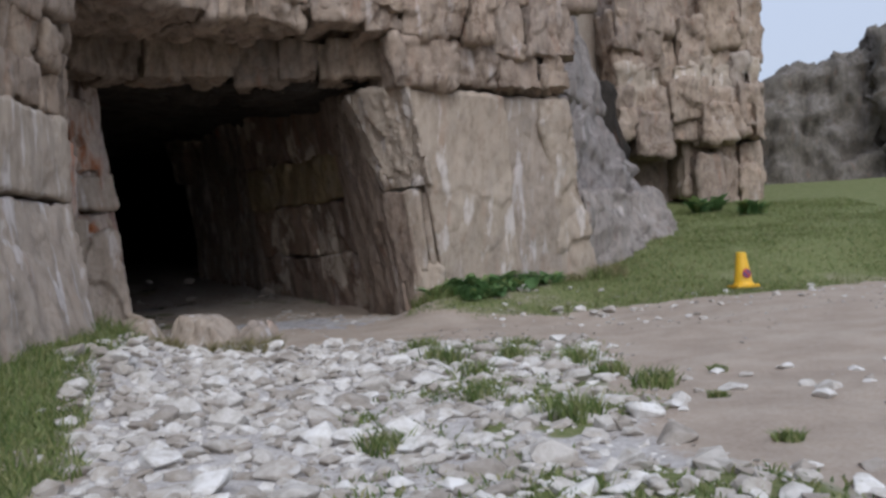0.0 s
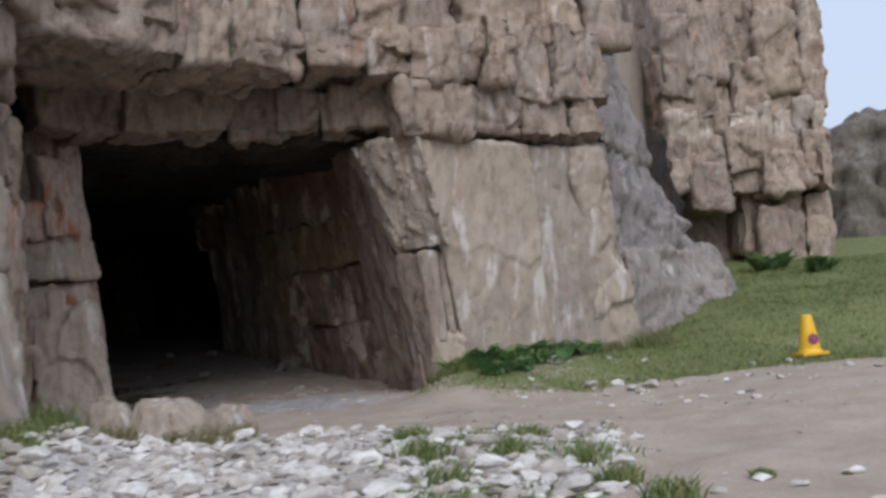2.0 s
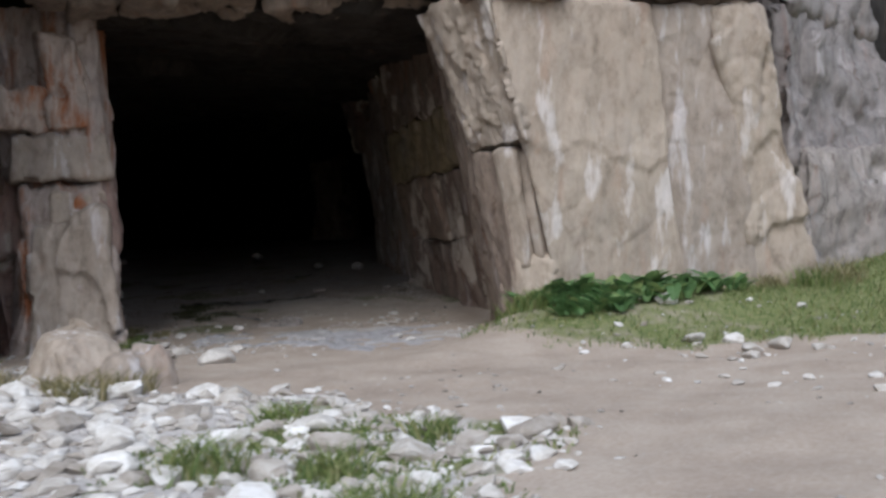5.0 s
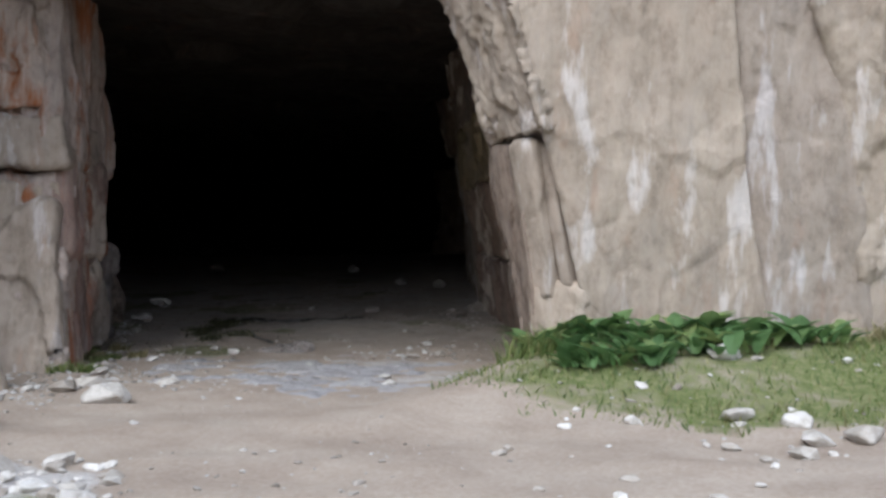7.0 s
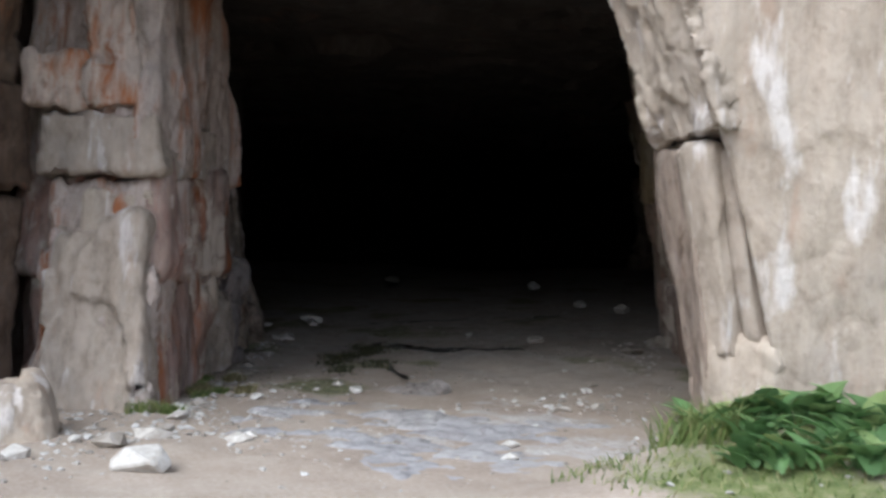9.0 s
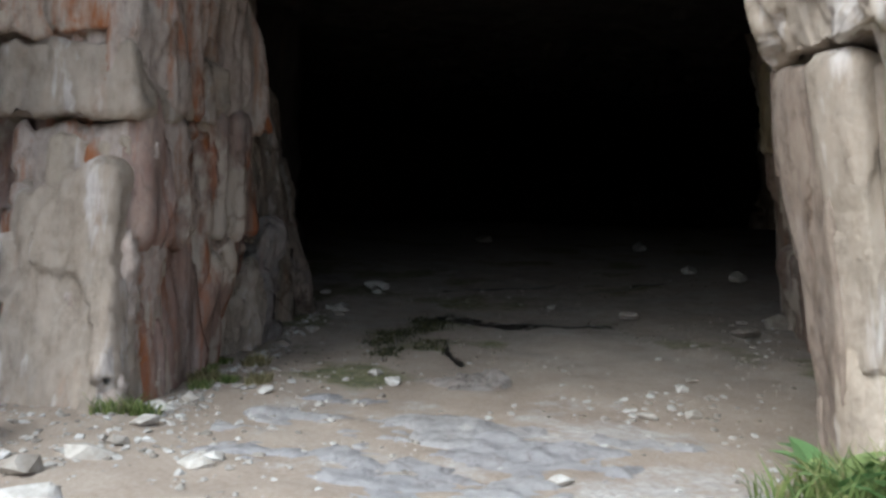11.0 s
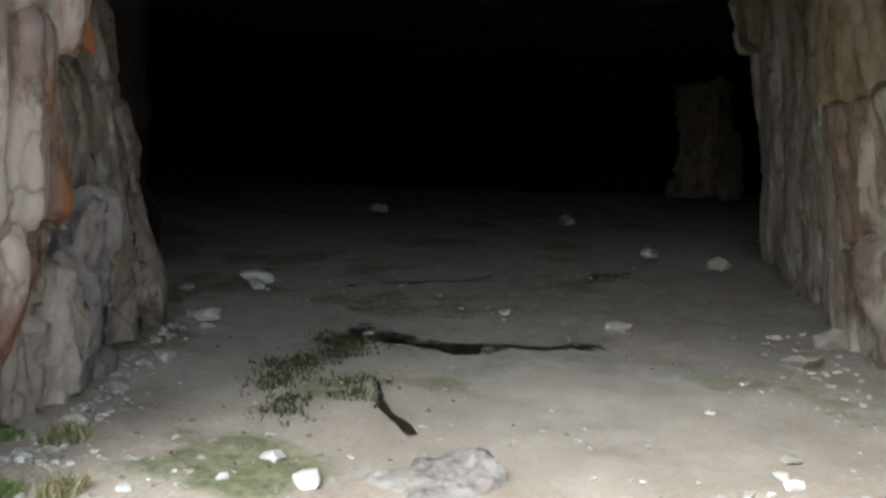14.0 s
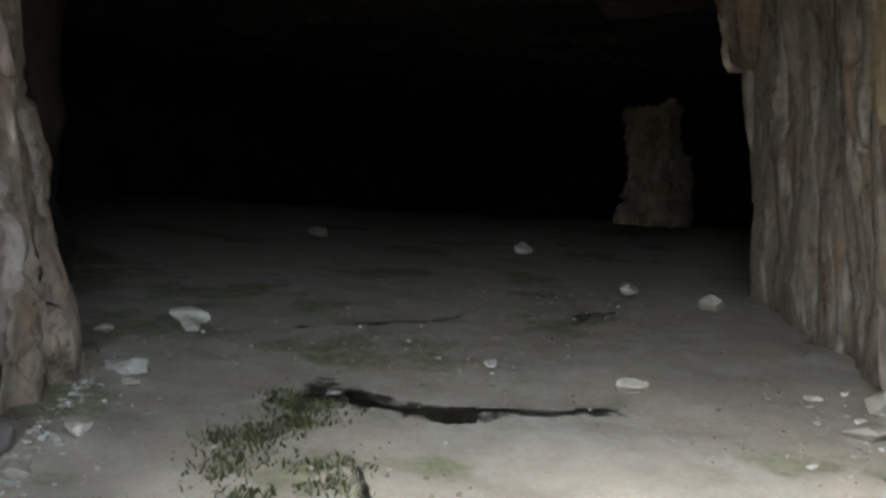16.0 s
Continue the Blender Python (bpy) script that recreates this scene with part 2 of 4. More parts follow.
def ground_material():
    """Trodden earth, grass and grit, laid out by the mesh's own masks: red grass, green grit, blue damp moss."""
    m, t, s = material("ground")
    a = t.nodes.new("ShaderNodeVertexColor")
    a.layer_name = "cover"
    split = t.nodes.new("ShaderNodeSeparateColor")
    t.links.new(a.outputs["Color"], split.inputs["Color"])
    fine = noise_at(t, 30, (1, 1, 1), 8, 0.75)
    wide = noise_at(t, 1.3, (1, 1, 1), 6, 0.65)
    colour = ramp(t, wide, (0.3, (0.26, 0.192, 0.145)), (0.5, (0.37, 0.293, 0.23)), (0.72, (0.47, 0.395, 0.325)))
    colour = mix(t, 0.45, colour, ramp(t, fine, (0.3, (0.18, 0.15, 0.12)), (0.5, (0.33, 0.285, 0.24)), (0.75, (0.52, 0.47, 0.42))))

    dust = t.nodes.new("ShaderNodeVertexColor")
    dust.layer_name = "dust"
    colour = mix(t, dust.outputs["Color"], colour, ramp(t, noise_at(t, 4, (1, 1, 1), 9, 0.75), (0.3, (0.19, 0.17, 0.15)), (0.5, (0.32, 0.297, 0.27)), (0.72, (0.45, 0.425, 0.395))))

    def patchy(channel, amount=0.5):
        n = t.nodes.new("ShaderNodeMath")
        n.operation = "MULTIPLY_ADD"
        t.links.new(noise_at(t, 6, (1, 1, 1), 8, 0.75), n.inputs[0])
        n.inputs[1].default_value = amount * 2
        b = t.nodes.new("ShaderNodeMath")
        b.operation = "SUBTRACT"
        t.links.new(split.outputs[channel], b.inputs[0])
        b.inputs[1].default_value = amount
        t.links.new(b.outputs[0], n.inputs[2])
        return ramp(t, n.outputs[0], (0.35, BLACK), (0.62, WHITE))

    grit = ramp(t, noise_at(t, 18, (1, 1, 1), 9, 0.8), (0.3, (0.2, 0.18, 0.16)), (0.48, (0.42, 0.39, 0.37)), (0.7, (0.62, 0.6, 0.58)))
    colour = mix(t, patchy("Green"), colour, grit)
    grass = ramp(t, noise_at(t, 12, (1, 1, 1), 8, 0.75), (0.3, (0.07, 0.09, 0.03)), (0.5, (0.14, 0.16, 0.06)), (0.72, (0.28, 0.25, 0.15)))
    colour = mix(t, patchy("Red"), colour, grass)
    moss = ramp(t, noise_at(t, 9, (1, 1, 1), 8, 0.75), (0.3, (0.07, 0.07, 0.04)), (0.5, (0.16, 0.16, 0.085)), (0.72, (0.28, 0.27, 0.17)))
    colour = mix(t, patchy("Blue", 0.35), colour, moss)
    mud = t.nodes.new("ShaderNodeMath")
    mud.operation = "MULTIPLY_ADD"
    t.links.new(noise_at(t, 5, (1, 1, 1), 10, 0.8), mud.inputs[0])
    mud.inputs[1].default_value = 1.4
    low = t.nodes.new("ShaderNodeMath")
    low.operation = "SUBTRACT"
    t.links.new(a.outputs["Alpha"], low.inputs[0])
    low.inputs[1].default_value = 0.7
    t.links.new(low.outputs[0], mud.inputs[2])
    colour = mix(t, ramp(t, mud.outputs[0], (0.45, BLACK), (0.6, WHITE)), colour, (0.025, 0.022, 0.018))
    t.links.new(colour, s.inputs["Base Color"])
    s.inputs["Roughness"].default_value = 0.95
    s.inputs["Specular IOR Level"].default_value = 0.2
    bump(t, s, mix(t, 0.5, fine, noise_at(t, 90, (1, 1, 1), 4, 0.7)), 0.7, 0.02)
    return m


GROUND = ground_material()


def leaf_material(name, a, b, c):
    """Leaf or blade: part of the light goes through it."""
    m, t, s = material(name)
    island = t.nodes.new("ShaderNodeNewGeometry").outputs["Random Per Island"]
    info = t.nodes.new("ShaderNodeObjectInfo").outputs["Random"]
    add = t.nodes.new("ShaderNodeMath")
    add.operation = "ADD"
    wrap = t.nodes.new("ShaderNodeMath")
    wrap.operation = "FRACT"
    t.links.new(island, add.inputs[0])
    t.links.new(info, add.inputs[1])
    t.links.new(add.outputs[0], wrap.inputs[0])
    colour = ramp(t, wrap.outputs[0], (0.0, a), (0.6, b), (1.0, c))
    t.links.new(colour, s.inputs["Base Color"])
    s.inputs["Roughness"].default_value = 0.5
    s.inputs["Specular IOR Level"].default_value = 0.35
    thin = t.nodes.new("ShaderNodeBsdfTranslucent")
    t.links.new(colour, thin.inputs["Color"])
    both = t.nodes.new("ShaderNodeMixShader")
    both.inputs[0].default_value = 0.35
    t.links.new(s.outputs[0], both.inputs[1])
    t.links.new(thin.outputs[0], both.inputs[2])
    t.links.new(both.outputs[0], t.nodes["Material Output"].inputs["Surface"])
    return m


GRASS = leaf_material("grass_blades", (0.08, 0.12, 0.035), (0.17, 0.22, 0.065), (0.33, 0.31, 0.15))
DRY_GRASS = leaf_material("dry_grass_blades", (0.12, 0.12, 0.05), (0.25, 0.22, 0.11), (0.38, 0.32, 0.19))
MOSS = leaf_material("dark_moss", (0.025, 0.03, 0.014), (0.06, 0.065, 0.028), (0.13, 0.12, 0.055))
LEAF = leaf_material("broad_leaves", (0.14, 0.25, 0.1), (0.24, 0.38, 0.16), (0.4, 0.46, 0.2))


def plain(name, colour, rough=0.5, grain=20.0, depth=0.25):
    m, t, s = material(name)
    t.links.new(ramp(t, noise_at(t, grain, (1, 1, 1), 6, 0.7), (0.3, tuple(c * (1 - depth) for c in colour)), (0.7, colour)), s.inputs["Base Color"])
    s.inputs["Roughness"].default_value = rough
    return m


YELLOW = plain("weathered_yellow_plastic", (0.8, 0.47, 0.02), 0.45)
BLUE = plain("faded_blue_print", (0.09, 0.06, 0.16), 0.5)
RED = plain("faded_red_print", (0.45, 0.04, 0.04), 0.5)
CRUMB = plain("dark_earth_crumbs", (0.17, 0.14, 0.105), 0.95, 30, 0.6)
MUD = plain("black_wet_mud", (0.03, 0.026, 0.02), 0.35, 14, 0.6)
HILL = plain("pale_hill_grass", (0.3, 0.27, 0.14), 0.95, 0.4, 0.4)


# ---- the ground ----
FACE_AT, FACE_OUT = np.array((0.38, 18.84, 2.53)), np.array((0.512, -0.84, -0.178))


def rise(x, y):
    """The ground's height in metres."""
    x, y = np.asarray(x, float), np.asarray(y, float)
    z = -0.12 + 0.2 * step(y, 2, 15)
    deep = (x + 3.5) * -0.57 + (y - 18.5) * 0.82
    side = (x + 3.5) * 0.82 + (y - 18.5) * 0.57
    z = z + (0.086 * np.clip(deep - 1.2, 0, 9) + 0.06 * np.clip(deep - 10.2, 0, 16) + 0.03 * np.clip(side, -3.5, 2) * step(deep, 1, 4)) * step(-x, -1.6, 0.6)
    ahead = (x - FACE_AT[0]) * FACE_OUT[0] + (y - FACE_AT[1]) * FACE_OUT[1] + 0.3
    z = z + 0.5 * step(3.0 - ahead, 0, 3) * step(x, -1.7, -0.3)
    z = z + 0.5 * step(-x, 3.0, 4.7) * step(13.4 - y, 0, 1.6) * step(60 + y, 0, 30)
    z = z + 0.14 * np.clip(y - 20, 0, 17) * step(x, 1.5, 4)
    z = z + 0.15 * step(x, 2, 5) * step(y, 8, 15)
    return z


def axis(lo, hi, fine):
    inner = np.arange(lo, hi + fine / 2, fine)
    out = fine * 1.5 ** np.arange(1, 24)
    out = np.cumsum(out)
    out = out[out < 900]
    return np.concatenate([(lo - out)[::-1], inner, hi + out])


def mesh_object(name, verts, faces, mat, parent=None, smooth=True):
    me = bpy.data.meshes.new(name)
    me.from_pydata(np.asarray(verts).tolist(), [], np.asarray(faces).tolist() if isinstance(faces, np.ndarray) else faces)
    me.materials.append(mat)
    if smooth:
        me.polygons.foreach_set("use_smooth", np.ones(len(me.polygons), bool))
    me.update()
    ob = new(name, me)
    ob.parent = parent
    return ob


def make_ground():
    xs, ys = axis(-15, 10, 0.11), axis(-3, 36, 0.11)
    nx, ny = len(xs), len(ys)
    x, y = [a.ravel() for a in np.meshgrid(xs, ys)]
    flat = np.stack([x, y, x * 0], 1)
    z = rise(x, y)
    lumps = fractal(flat * 1.1, 3, 3) * 0.05 + fractal(flat * 4, 3, 9) * 0.025
    z = z + lumps * step(90 - np.hypot(x, y), 0, 40)
    v = np.stack([x, y, z], 1)
    i = np.arange(nx * ny).reshape(ny, nx)
    f = np.stack([i[:-1, :-1], i[:-1, 1:], i[1:, 1:], i[1:, :-1]], -1).reshape(-1, 4)
    ob = mesh_object("ground", v, f, GROUND)
    n1, n2 = fractal(flat * 0.8, 4, 21), fractal(flat * 2.2, 3, 33)
    ahead = (x - FACE_AT[0]) * FACE_OUT[0] + (y - FACE_AT[1]) * FACE_OUT[1]
    grass = step(2.7 + 0.9 * n1 - ahead - 1.3 * step(-x, -0.4, 1.0) + 1.2 * step(x, 3, 6), 0, 0.8) * step(x + 0.25 * n2, -1.2, -0.6)
    grass = grass * (0.56 + 0.44 * step(n1 + 0.6 * n2, -0.3, 0.25))
    grass = np.maximum(grass, step(x + n1, 2.2, 3.4) * step(y + n1, 19, 21))
    grass = np.maximum(grass, step(-x + 0.9 * n1, 2.2 + 0.3 * (y - 6), 2.9 + 0.3 * (y - 6)) * step(13.6 - y, 0, 0.8))
    grass = np.maximum(grass, step(n2 + n1 * 0.5, 0.05, 0.3) * rubble_at(x, y, n1) * step(x + 0.15 * (y - 8), -0.9, 0.6))
    grass = np.maximum(grass, step(np.hypot(x, y - 10), 28, 45))
    grit = rubble_at(x, y, n1)
    entrance = step(1.6 - np.hypot((x + 3.6) / 2.2, (y - 18.6) / 1.6) + 0.5 * n1, 0, 0.8)
    grit = np.maximum(grit * 0.95, entrance * 0.5 * (0.6 + n2))
    left_edge = step(1.0 - np.abs((x + 6.0) * 0.72 + (y - 17.2) * 0.69 - 0.6) + 0.3 * n2, 0, 0.6) * step(y, 16.4, 17.2) * step(-x, 2, 5)
    grit = np.maximum(grit, left_edge * 0.25)
    deep = (x + 3.5) * -0.57 + (y - 18.5) * 0.82
    inside = step(deep, 0.2, 2.5) * step(-x, 0.8, 2)
    moss = 0.55 * step(n1 + 0.4 * n2, -0.1, 0.5) * step(deep, 1, 3) * step(-x, 2, 3)
    moss = np.maximum(moss, 0.6 * step(1.0 - np.hypot((x + 7.2) / 1.2, (y - 20.5) / 1.0) + 0.9 * n2, 0, 1.0))
    moss = np.maximum(moss, 0.62 * step(0.75 - np.hypot((x + 6.4) / 1.6, (y - 18.8) / 1.1) + 0.5 * n2, 0, 0.6))
    moss = np.maximum(moss, 0.6 * step(0.6 - np.hypot((x + 8.4) / 0.6, (y - 21.3) / 1.0) + 0.5 * n2, 0, 0.5))
    mud = np.zeros(len(x))
    for (x0, y0), (x1, y1), w in (((-8.4, 21.5), (-7.35, 21.8), 0.1), ((-7.35, 21.8), (-6.75, 22.6), 0.03), ((-9.0, 21.95), (-8.0, 20.7), 0.05), ((-7.1, 20.5), (-6.5, 20.05), 0.04), ((-6.5, 20.05), (-6.05, 19.92), 0.02), ((-10.4, 22.9), (-9.8, 24.0), 0.05), ((-9.8, 24.0), (-9.9, 25.0), 0.03), ((-8.95, 24.3), (-8.85, 26.0), 0.04)):
        along = np.clip(((x - x0) * (x1 - x0) + (y - y0) * (y1 - y0)) / ((x1 - x0) ** 2 + (y1 - y0) ** 2), 0, 1)
        mud = np.maximum(mud, step(w + 0.12 + 0.2 * n2 - np.hypot(x - x0 - along * (x1 - x0), y - y0 - along * (y1 - y0)), 0, 0.18))
    me = ob.data
    layer = me.color_attributes.new("cover", "FLOAT_COLOR", "POINT")
    layer.data.foreach_set("color", np.stack([grass, grit, moss, mud * 0.62], 1).astype(np.float32).ravel())
    layer = me.color_attributes.new("dust", "FLOAT_COLOR", "POINT")
    dusty = np.clip(0.55 + 0.5 * n2, 0, 1) * inside * step(deep, 1.0, 5.0)
    layer.data.foreach_set("color", np.stack([dusty, dusty, dusty, dusty * 0 + 1], 1).astype(np.float32).ravel())
    return tagged(ob, "trodden earth with grass, limestone grit and damp moss", "ground", kind="structure")


def rubble_at(x, y, n):
    """How thickly limestone rubble covers the ground, 0 to 1."""
    right = 1.85 + 0.25 * (9 - y) * step(9 - y, 0, 6) + 0.5 * n
    left = -2.5 - 0.37 * (y - 5.5) + 0.6 * n
    return step(right - x, 0, 0.9) * step(x - left, 0, 0.9) * step(12.6 + 1.2 * step(-x, -0.2, 1.2) + 0.6 * n - y, 0, 0.9)


make_ground()


# ---- rock: blocks shaped from eight corners, split, chipped and fluted ----
def rock(name, low, high, mat, parent=None, size=0.07, rough=0.06, facet=0.1, facet_size=0.5, flute=0.03, corner=14, seed=0, tall=0.55, fine=1.0):
    """A block between four low and four high corners, each list going round the block."""
    c = np.array([*low, *high], float)
    edge = lambda a, b: np.linalg.norm(c[a] - c[b])
    counts = [int(np.clip(round(max(e) / size), 3, 130)) for e in ((edge(0, 1), edge(4, 5)), (edge(1, 2), edge(5, 6)), (edge(0, 4), edge(1, 5)))]
    nx, ny, nz = counts
    lattice, quads, base = [], [], 0
    for fixed, (n1, n2) in ((0, (ny, nz)), (1, (nx, nz)), (2, (nx, ny))):
        for at_end in (0, counts[fixed]):
            i, j = [g.ravel() for g in np.meshgrid(np.arange(n1 + 1), np.arange(n2 + 1), indexing="ij")]
            lattice.append(np.insert(np.stack([i, j], 1), fixed, at_end, axis=1))
            g = np.arange(len(i)).reshape(n1 + 1, n2 + 1) + base
            q = np.stack([g[:-1, :-1], g[1:, :-1], g[1:, 1:], g[:-1, 1:]], -1).reshape(-1, 4)
            quads.append(q if (at_end > 0) != (fixed == 1) else q[:, ::-1])
            base += len(i)
    grid, back_to = np.unique(np.concatenate(lattice), axis=0, return_inverse=True)
    faces = back_to.reshape(-1)[np.concatenate(quads)].tolist()
    q = grid.astype(float) / np.array((nx, ny, nz)) * 2 - 1
    # edges rounded by about the same length on every block
    lens = np.array([max(edge(0, 1), 0.1), max(edge(1, 2), 0.1), max(edge(0, 4), 0.1)])
    k = np.clip(corner * lens / 0.6, 4, 90)
    r = (np.abs(q[:, 0]) ** k[0] + np.abs(q[:, 1]) ** k[1] + np.abs(q[:, 2]) ** k[2]) ** (1 / k.mean())
    q = (q / r[:, None] + 1) / 2
    a, b, h = q[:, :1], q[:, 1:2], q[:, 2:]
    bottom = c[0] * (1 - a) * (1 - b) + c[1] * a * (1 - b) + c[2] * a * b + c[3] * (1 - a) * b
    upper = c[4] * (1 - a) * (1 - b) + c[5] * a * (1 - b) + c[6] * a * b + c[7] * (1 - a) * b
    p = bottom * (1 - h) + upper * h
    me = bpy.data.meshes.new(name)
    me.from_pydata(p.tolist(), [], faces)
    me.update()
    normal = np.zeros(len(p) * 3)
    me.vertices.foreach_get("normal", normal)
    normal = normal.reshape(-1, 3)
    s = p + seed * 7.3
    warp = np.stack([smooth_noise(s * 1.7, 5), smooth_noise(s * 1.7, 6), smooth_noise(s * 1.7, 7)], 1)
    v1, v2, _ = cells((s + warp * 0.15) * np.array((1, 1, tall)) / facet_size, 11 + seed)
    w1, _, gap = cells((s + warp * 0.08) * np.array((1, 1, tall)) / (facet_size * 0.4), 41 + seed)
    x1, _, edge_gap = cells((s + warp * 0.05) * np.array((1, 1, tall)) / (facet_size * 0.2), 71 + seed)
    tilt = smooth_noise(s / facet_size * 0.8 + v2[:, None] * 31, 3)
    d = rough * fractal(s * 0.9, 4, 51 + seed) + facet * ((v1 - 0.5) + 0.5 * tilt) + facet * fine * 0.45 * (w1 - 0.5) + facet * fine * 0.22 * (x1 - 0.5) - facet * fine * 0.25 * step(0.08 - gap, 0, 0.08) + flute * (smooth_noise(s * np.array((3.5, 3.5, 0.5)), 61) + 0.6 * smooth_noise(s * np.array((9, 9, 0.9)), 62))
    p = p + normal * d[:, None]
    me.vertices.foreach_set("co", p.ravel())
    me.materials.append(mat)
    me.polygons.foreach_set("use_smooth", np.ones(len(me.polygons), bool))
    me.update()
    ob = new(name, me)
    ob.parent = parent
    return ob


def column(foot, head, back, depth):
    """Corners of a block whose front runs from foot[0] to foot[1] below and head[0] to head[1] above, going back by depth along back."""
    b = np.array((*back, 0.0)) * depth
    foot, head = [np.array(v, float) for v in foot], [np.array(v, float) for v in head]
    return [foot[0], foot[1], foot[1] + b, foot[0] + b], [head[0], head[1], head[1] + b, head[0] + b]


def course(parent, a, b, z0, z1, back, depth, mat, widths, jut=0.1, seed=0, name="rock_block", ragged=0.12, **kw):
    """A row of separate blocks along the line a-b between two heights, uneven in width, jut and foot."""
    r = random.Random(seed)
    a, b = np.array((*a, 0.0)), np.array((*b, 0.0))
    length = np.linalg.norm(b - a)
    way, at, out = (b - a) / length, 0.0, -np.array((*back, 0.0))
    while at < length - 0.08:
        w = min(r.uniform(*widths), length - at)
        if length - at - w < widths[0] * 0.5:
            w = length - at
        j, lo, hi = r.uniform(-jut, jut), z0 + r.uniform(-ragged, ragged) * (z1 - z0), z1 + r.uniform(-0.04, 0.04 + ragged) * (z1 - z0)
        p, q = a + way * (at - 0.005) + out * j, a + way * (at + w + 0.005) + out * (j + r.uniform(-0.5, 0.5) * jut)
        lean = out * r.uniform(-0.06, 0.06)
        lo, hi = lo - 0.01, hi + 0.01
        slant = [way * r.uniform(-0.09, 0.09) * w + (0, 0, r.uniform(-0.08, 0.08) * (z1 - z0)) for _ in range(4)]
        rock(name, *column([p + (0, 0, lo) + slant[0], q + (0, 0, lo) + slant[1]], [p + lean + (0, 0, hi) + slant[2], q + lean + (0, 0, hi) + slant[3]], back, depth), mat, parent, seed=r.randrange(99), **kw)
        at += w


def mass(name, label):
    return tagged(new(name), label, "cliff", kind="structure")


# left-hand cliff: a leaning foot, a squared middle block and smaller courses above
left = mass("cliff_left", "buff limestone cliff foot of stacked squared beds")
rock("foot_block", [(-3.95, 6.5, -0.5), (-4.3, 11.8, -0.3), (-6.6, 13.5, -0.3), (-8, 6.5, -0.5)], [(-4.3, 6.5, 2.12), (-4.92, 12.3, 2.12), (-6.8, 13.6, 2.12), (-8, 6.5, 2.12)], ROCK_PALE, left, 0.06, 0.07, 0.08, 0.9, 0.03, 18, 1)
rock("middle_block", [(-4.25, 6.5, 2.17), (-4.9, 12.35, 2.17), (-7, 13.6, 2.17), (-8, 6.5, 2.17)], [(-4.3, 6.5, 3.15), (-4.86, 12.1, 3.2), (-7, 13.6, 3.2), (-8, 6.5, 3.15)], ROCK_PALE, left, 0.06, 0.05, 0.06, 0.7, 0.02, 20, 2)
course(left, (-4.35, 7.5), (-4.9, 12.2), 3.24, 3.72, (-1, 0), 2.0, ROCK, (0.7, 1.3), 0.12, 5, size=0.06)
course(left, (-4.45, 7.5), (-4.85, 12.1), 3.76, 4.35, (-1, 0), 2.0, ROCK, (0.5, 1.1), 0.1, 6, size=0.06)
course(left, (-4.4, 7.5), (-4.75, 12.4), 4.38, 5.1, (-1, 0), 2.0, ROCK, (0.6, 1.2), 0.12, 7, size=0.06)
course(left, (-4.4, 7.5), (-4.7, 12.6), 5.13, 6.1, (-1, 0), 2.0, ROCK, (0.8, 1.6), 0.15, 8, size=0.08)
# the return into the cleft, darker and browner at its back
for z0, z1, mat, seed in ((-0.2, 2.0, ROCK, 9), (2.03, 3.1, ROCK_RUST, 10), (3.13, 4.1, ROCK, 11), (4.12, 5.3, ROCK_LINTEL, 12)):
    course(left, (-4.98, 12.5), (-6.2, 14.6), z0, z1, (-0.86, -0.5), 1.2, mat, (0.5, 1.1), 0.14, seed, size=0.06)
    course(left, (-6.6, 14.5), (-7.2, 15.7), z0, z1, (-0.86, -0.5), 1.2, ROCK_CLEFT, (0.4, 0.8), 0.12, seed + 90, size=0.06)

# the pier between the cleft and the cave
pier = mass("cliff_pier", "rust-streaked limestone pier beside the cave mouth")
rock("lower_pier", [(-6.75, 15.6, -0.3), (-5.65, 16.4, -0.3), (-7.2, 17.5, -0.3), (-8.4, 16.6, -0.3)], [(-6.95, 15.95, 2.26), (-6.18, 16.66, 2.3), (-7.7, 18.2, 2.4), (-8.8, 17.2, 2.4)], ROCK_RUST, pier, 0.045, 0.08, 0.15, 0.55, 0.04, 12, 3, tall=0.35)
rock("pier_slab", [(-6.55, 15.6, -0.3), (-5.6, 16.3, -0.3), (-6.3, 16.9, -0.3), (-7.1, 16.1, -0.3)], [(-6.7, 15.85, 1.7), (-6.0, 16.42, 1.95), (-6.5, 16.9, 1.9), (-7.2, 16.3, 1.8)], ROCK_PALE, pier, 0.04, 0.06, 0.13, 0.6, 0.04, 7, 31, tall=0.4, fine=0.7)
rock("ledge_block", [(-6.92, 15.75, 2.3), (-6.0, 16.6, 2.33), (-7.3, 17.95, 2.42), (-8.3, 17.0, 2.5)], [(-6.9, 15.75, 2.9), (-6.04, 16.55, 2.93), (-7.3, 17.9, 3.0), (-8.3, 17.0, 3.1)], ROCK_PALE, pier, 0.045, 0.05, 0.08, 0.4, 0.03, 14, 4)
rock("upper_block", [(-6.5, 16.1, 2.97), (-6.08, 16.55, 2.97), (-7.3, 17.8, 3.1), (-8.2, 17.2, 3.1)], [(-6.65, 16.05, 4.25), (-6.35, 16.4, 4.25), (-7.2, 17.4, 4.4), (-8.3, 17.2, 4.4)], ROCK_RUST, pier, 0.045, 0.06, 0.1, 0.4, 0.03, 12, 5)
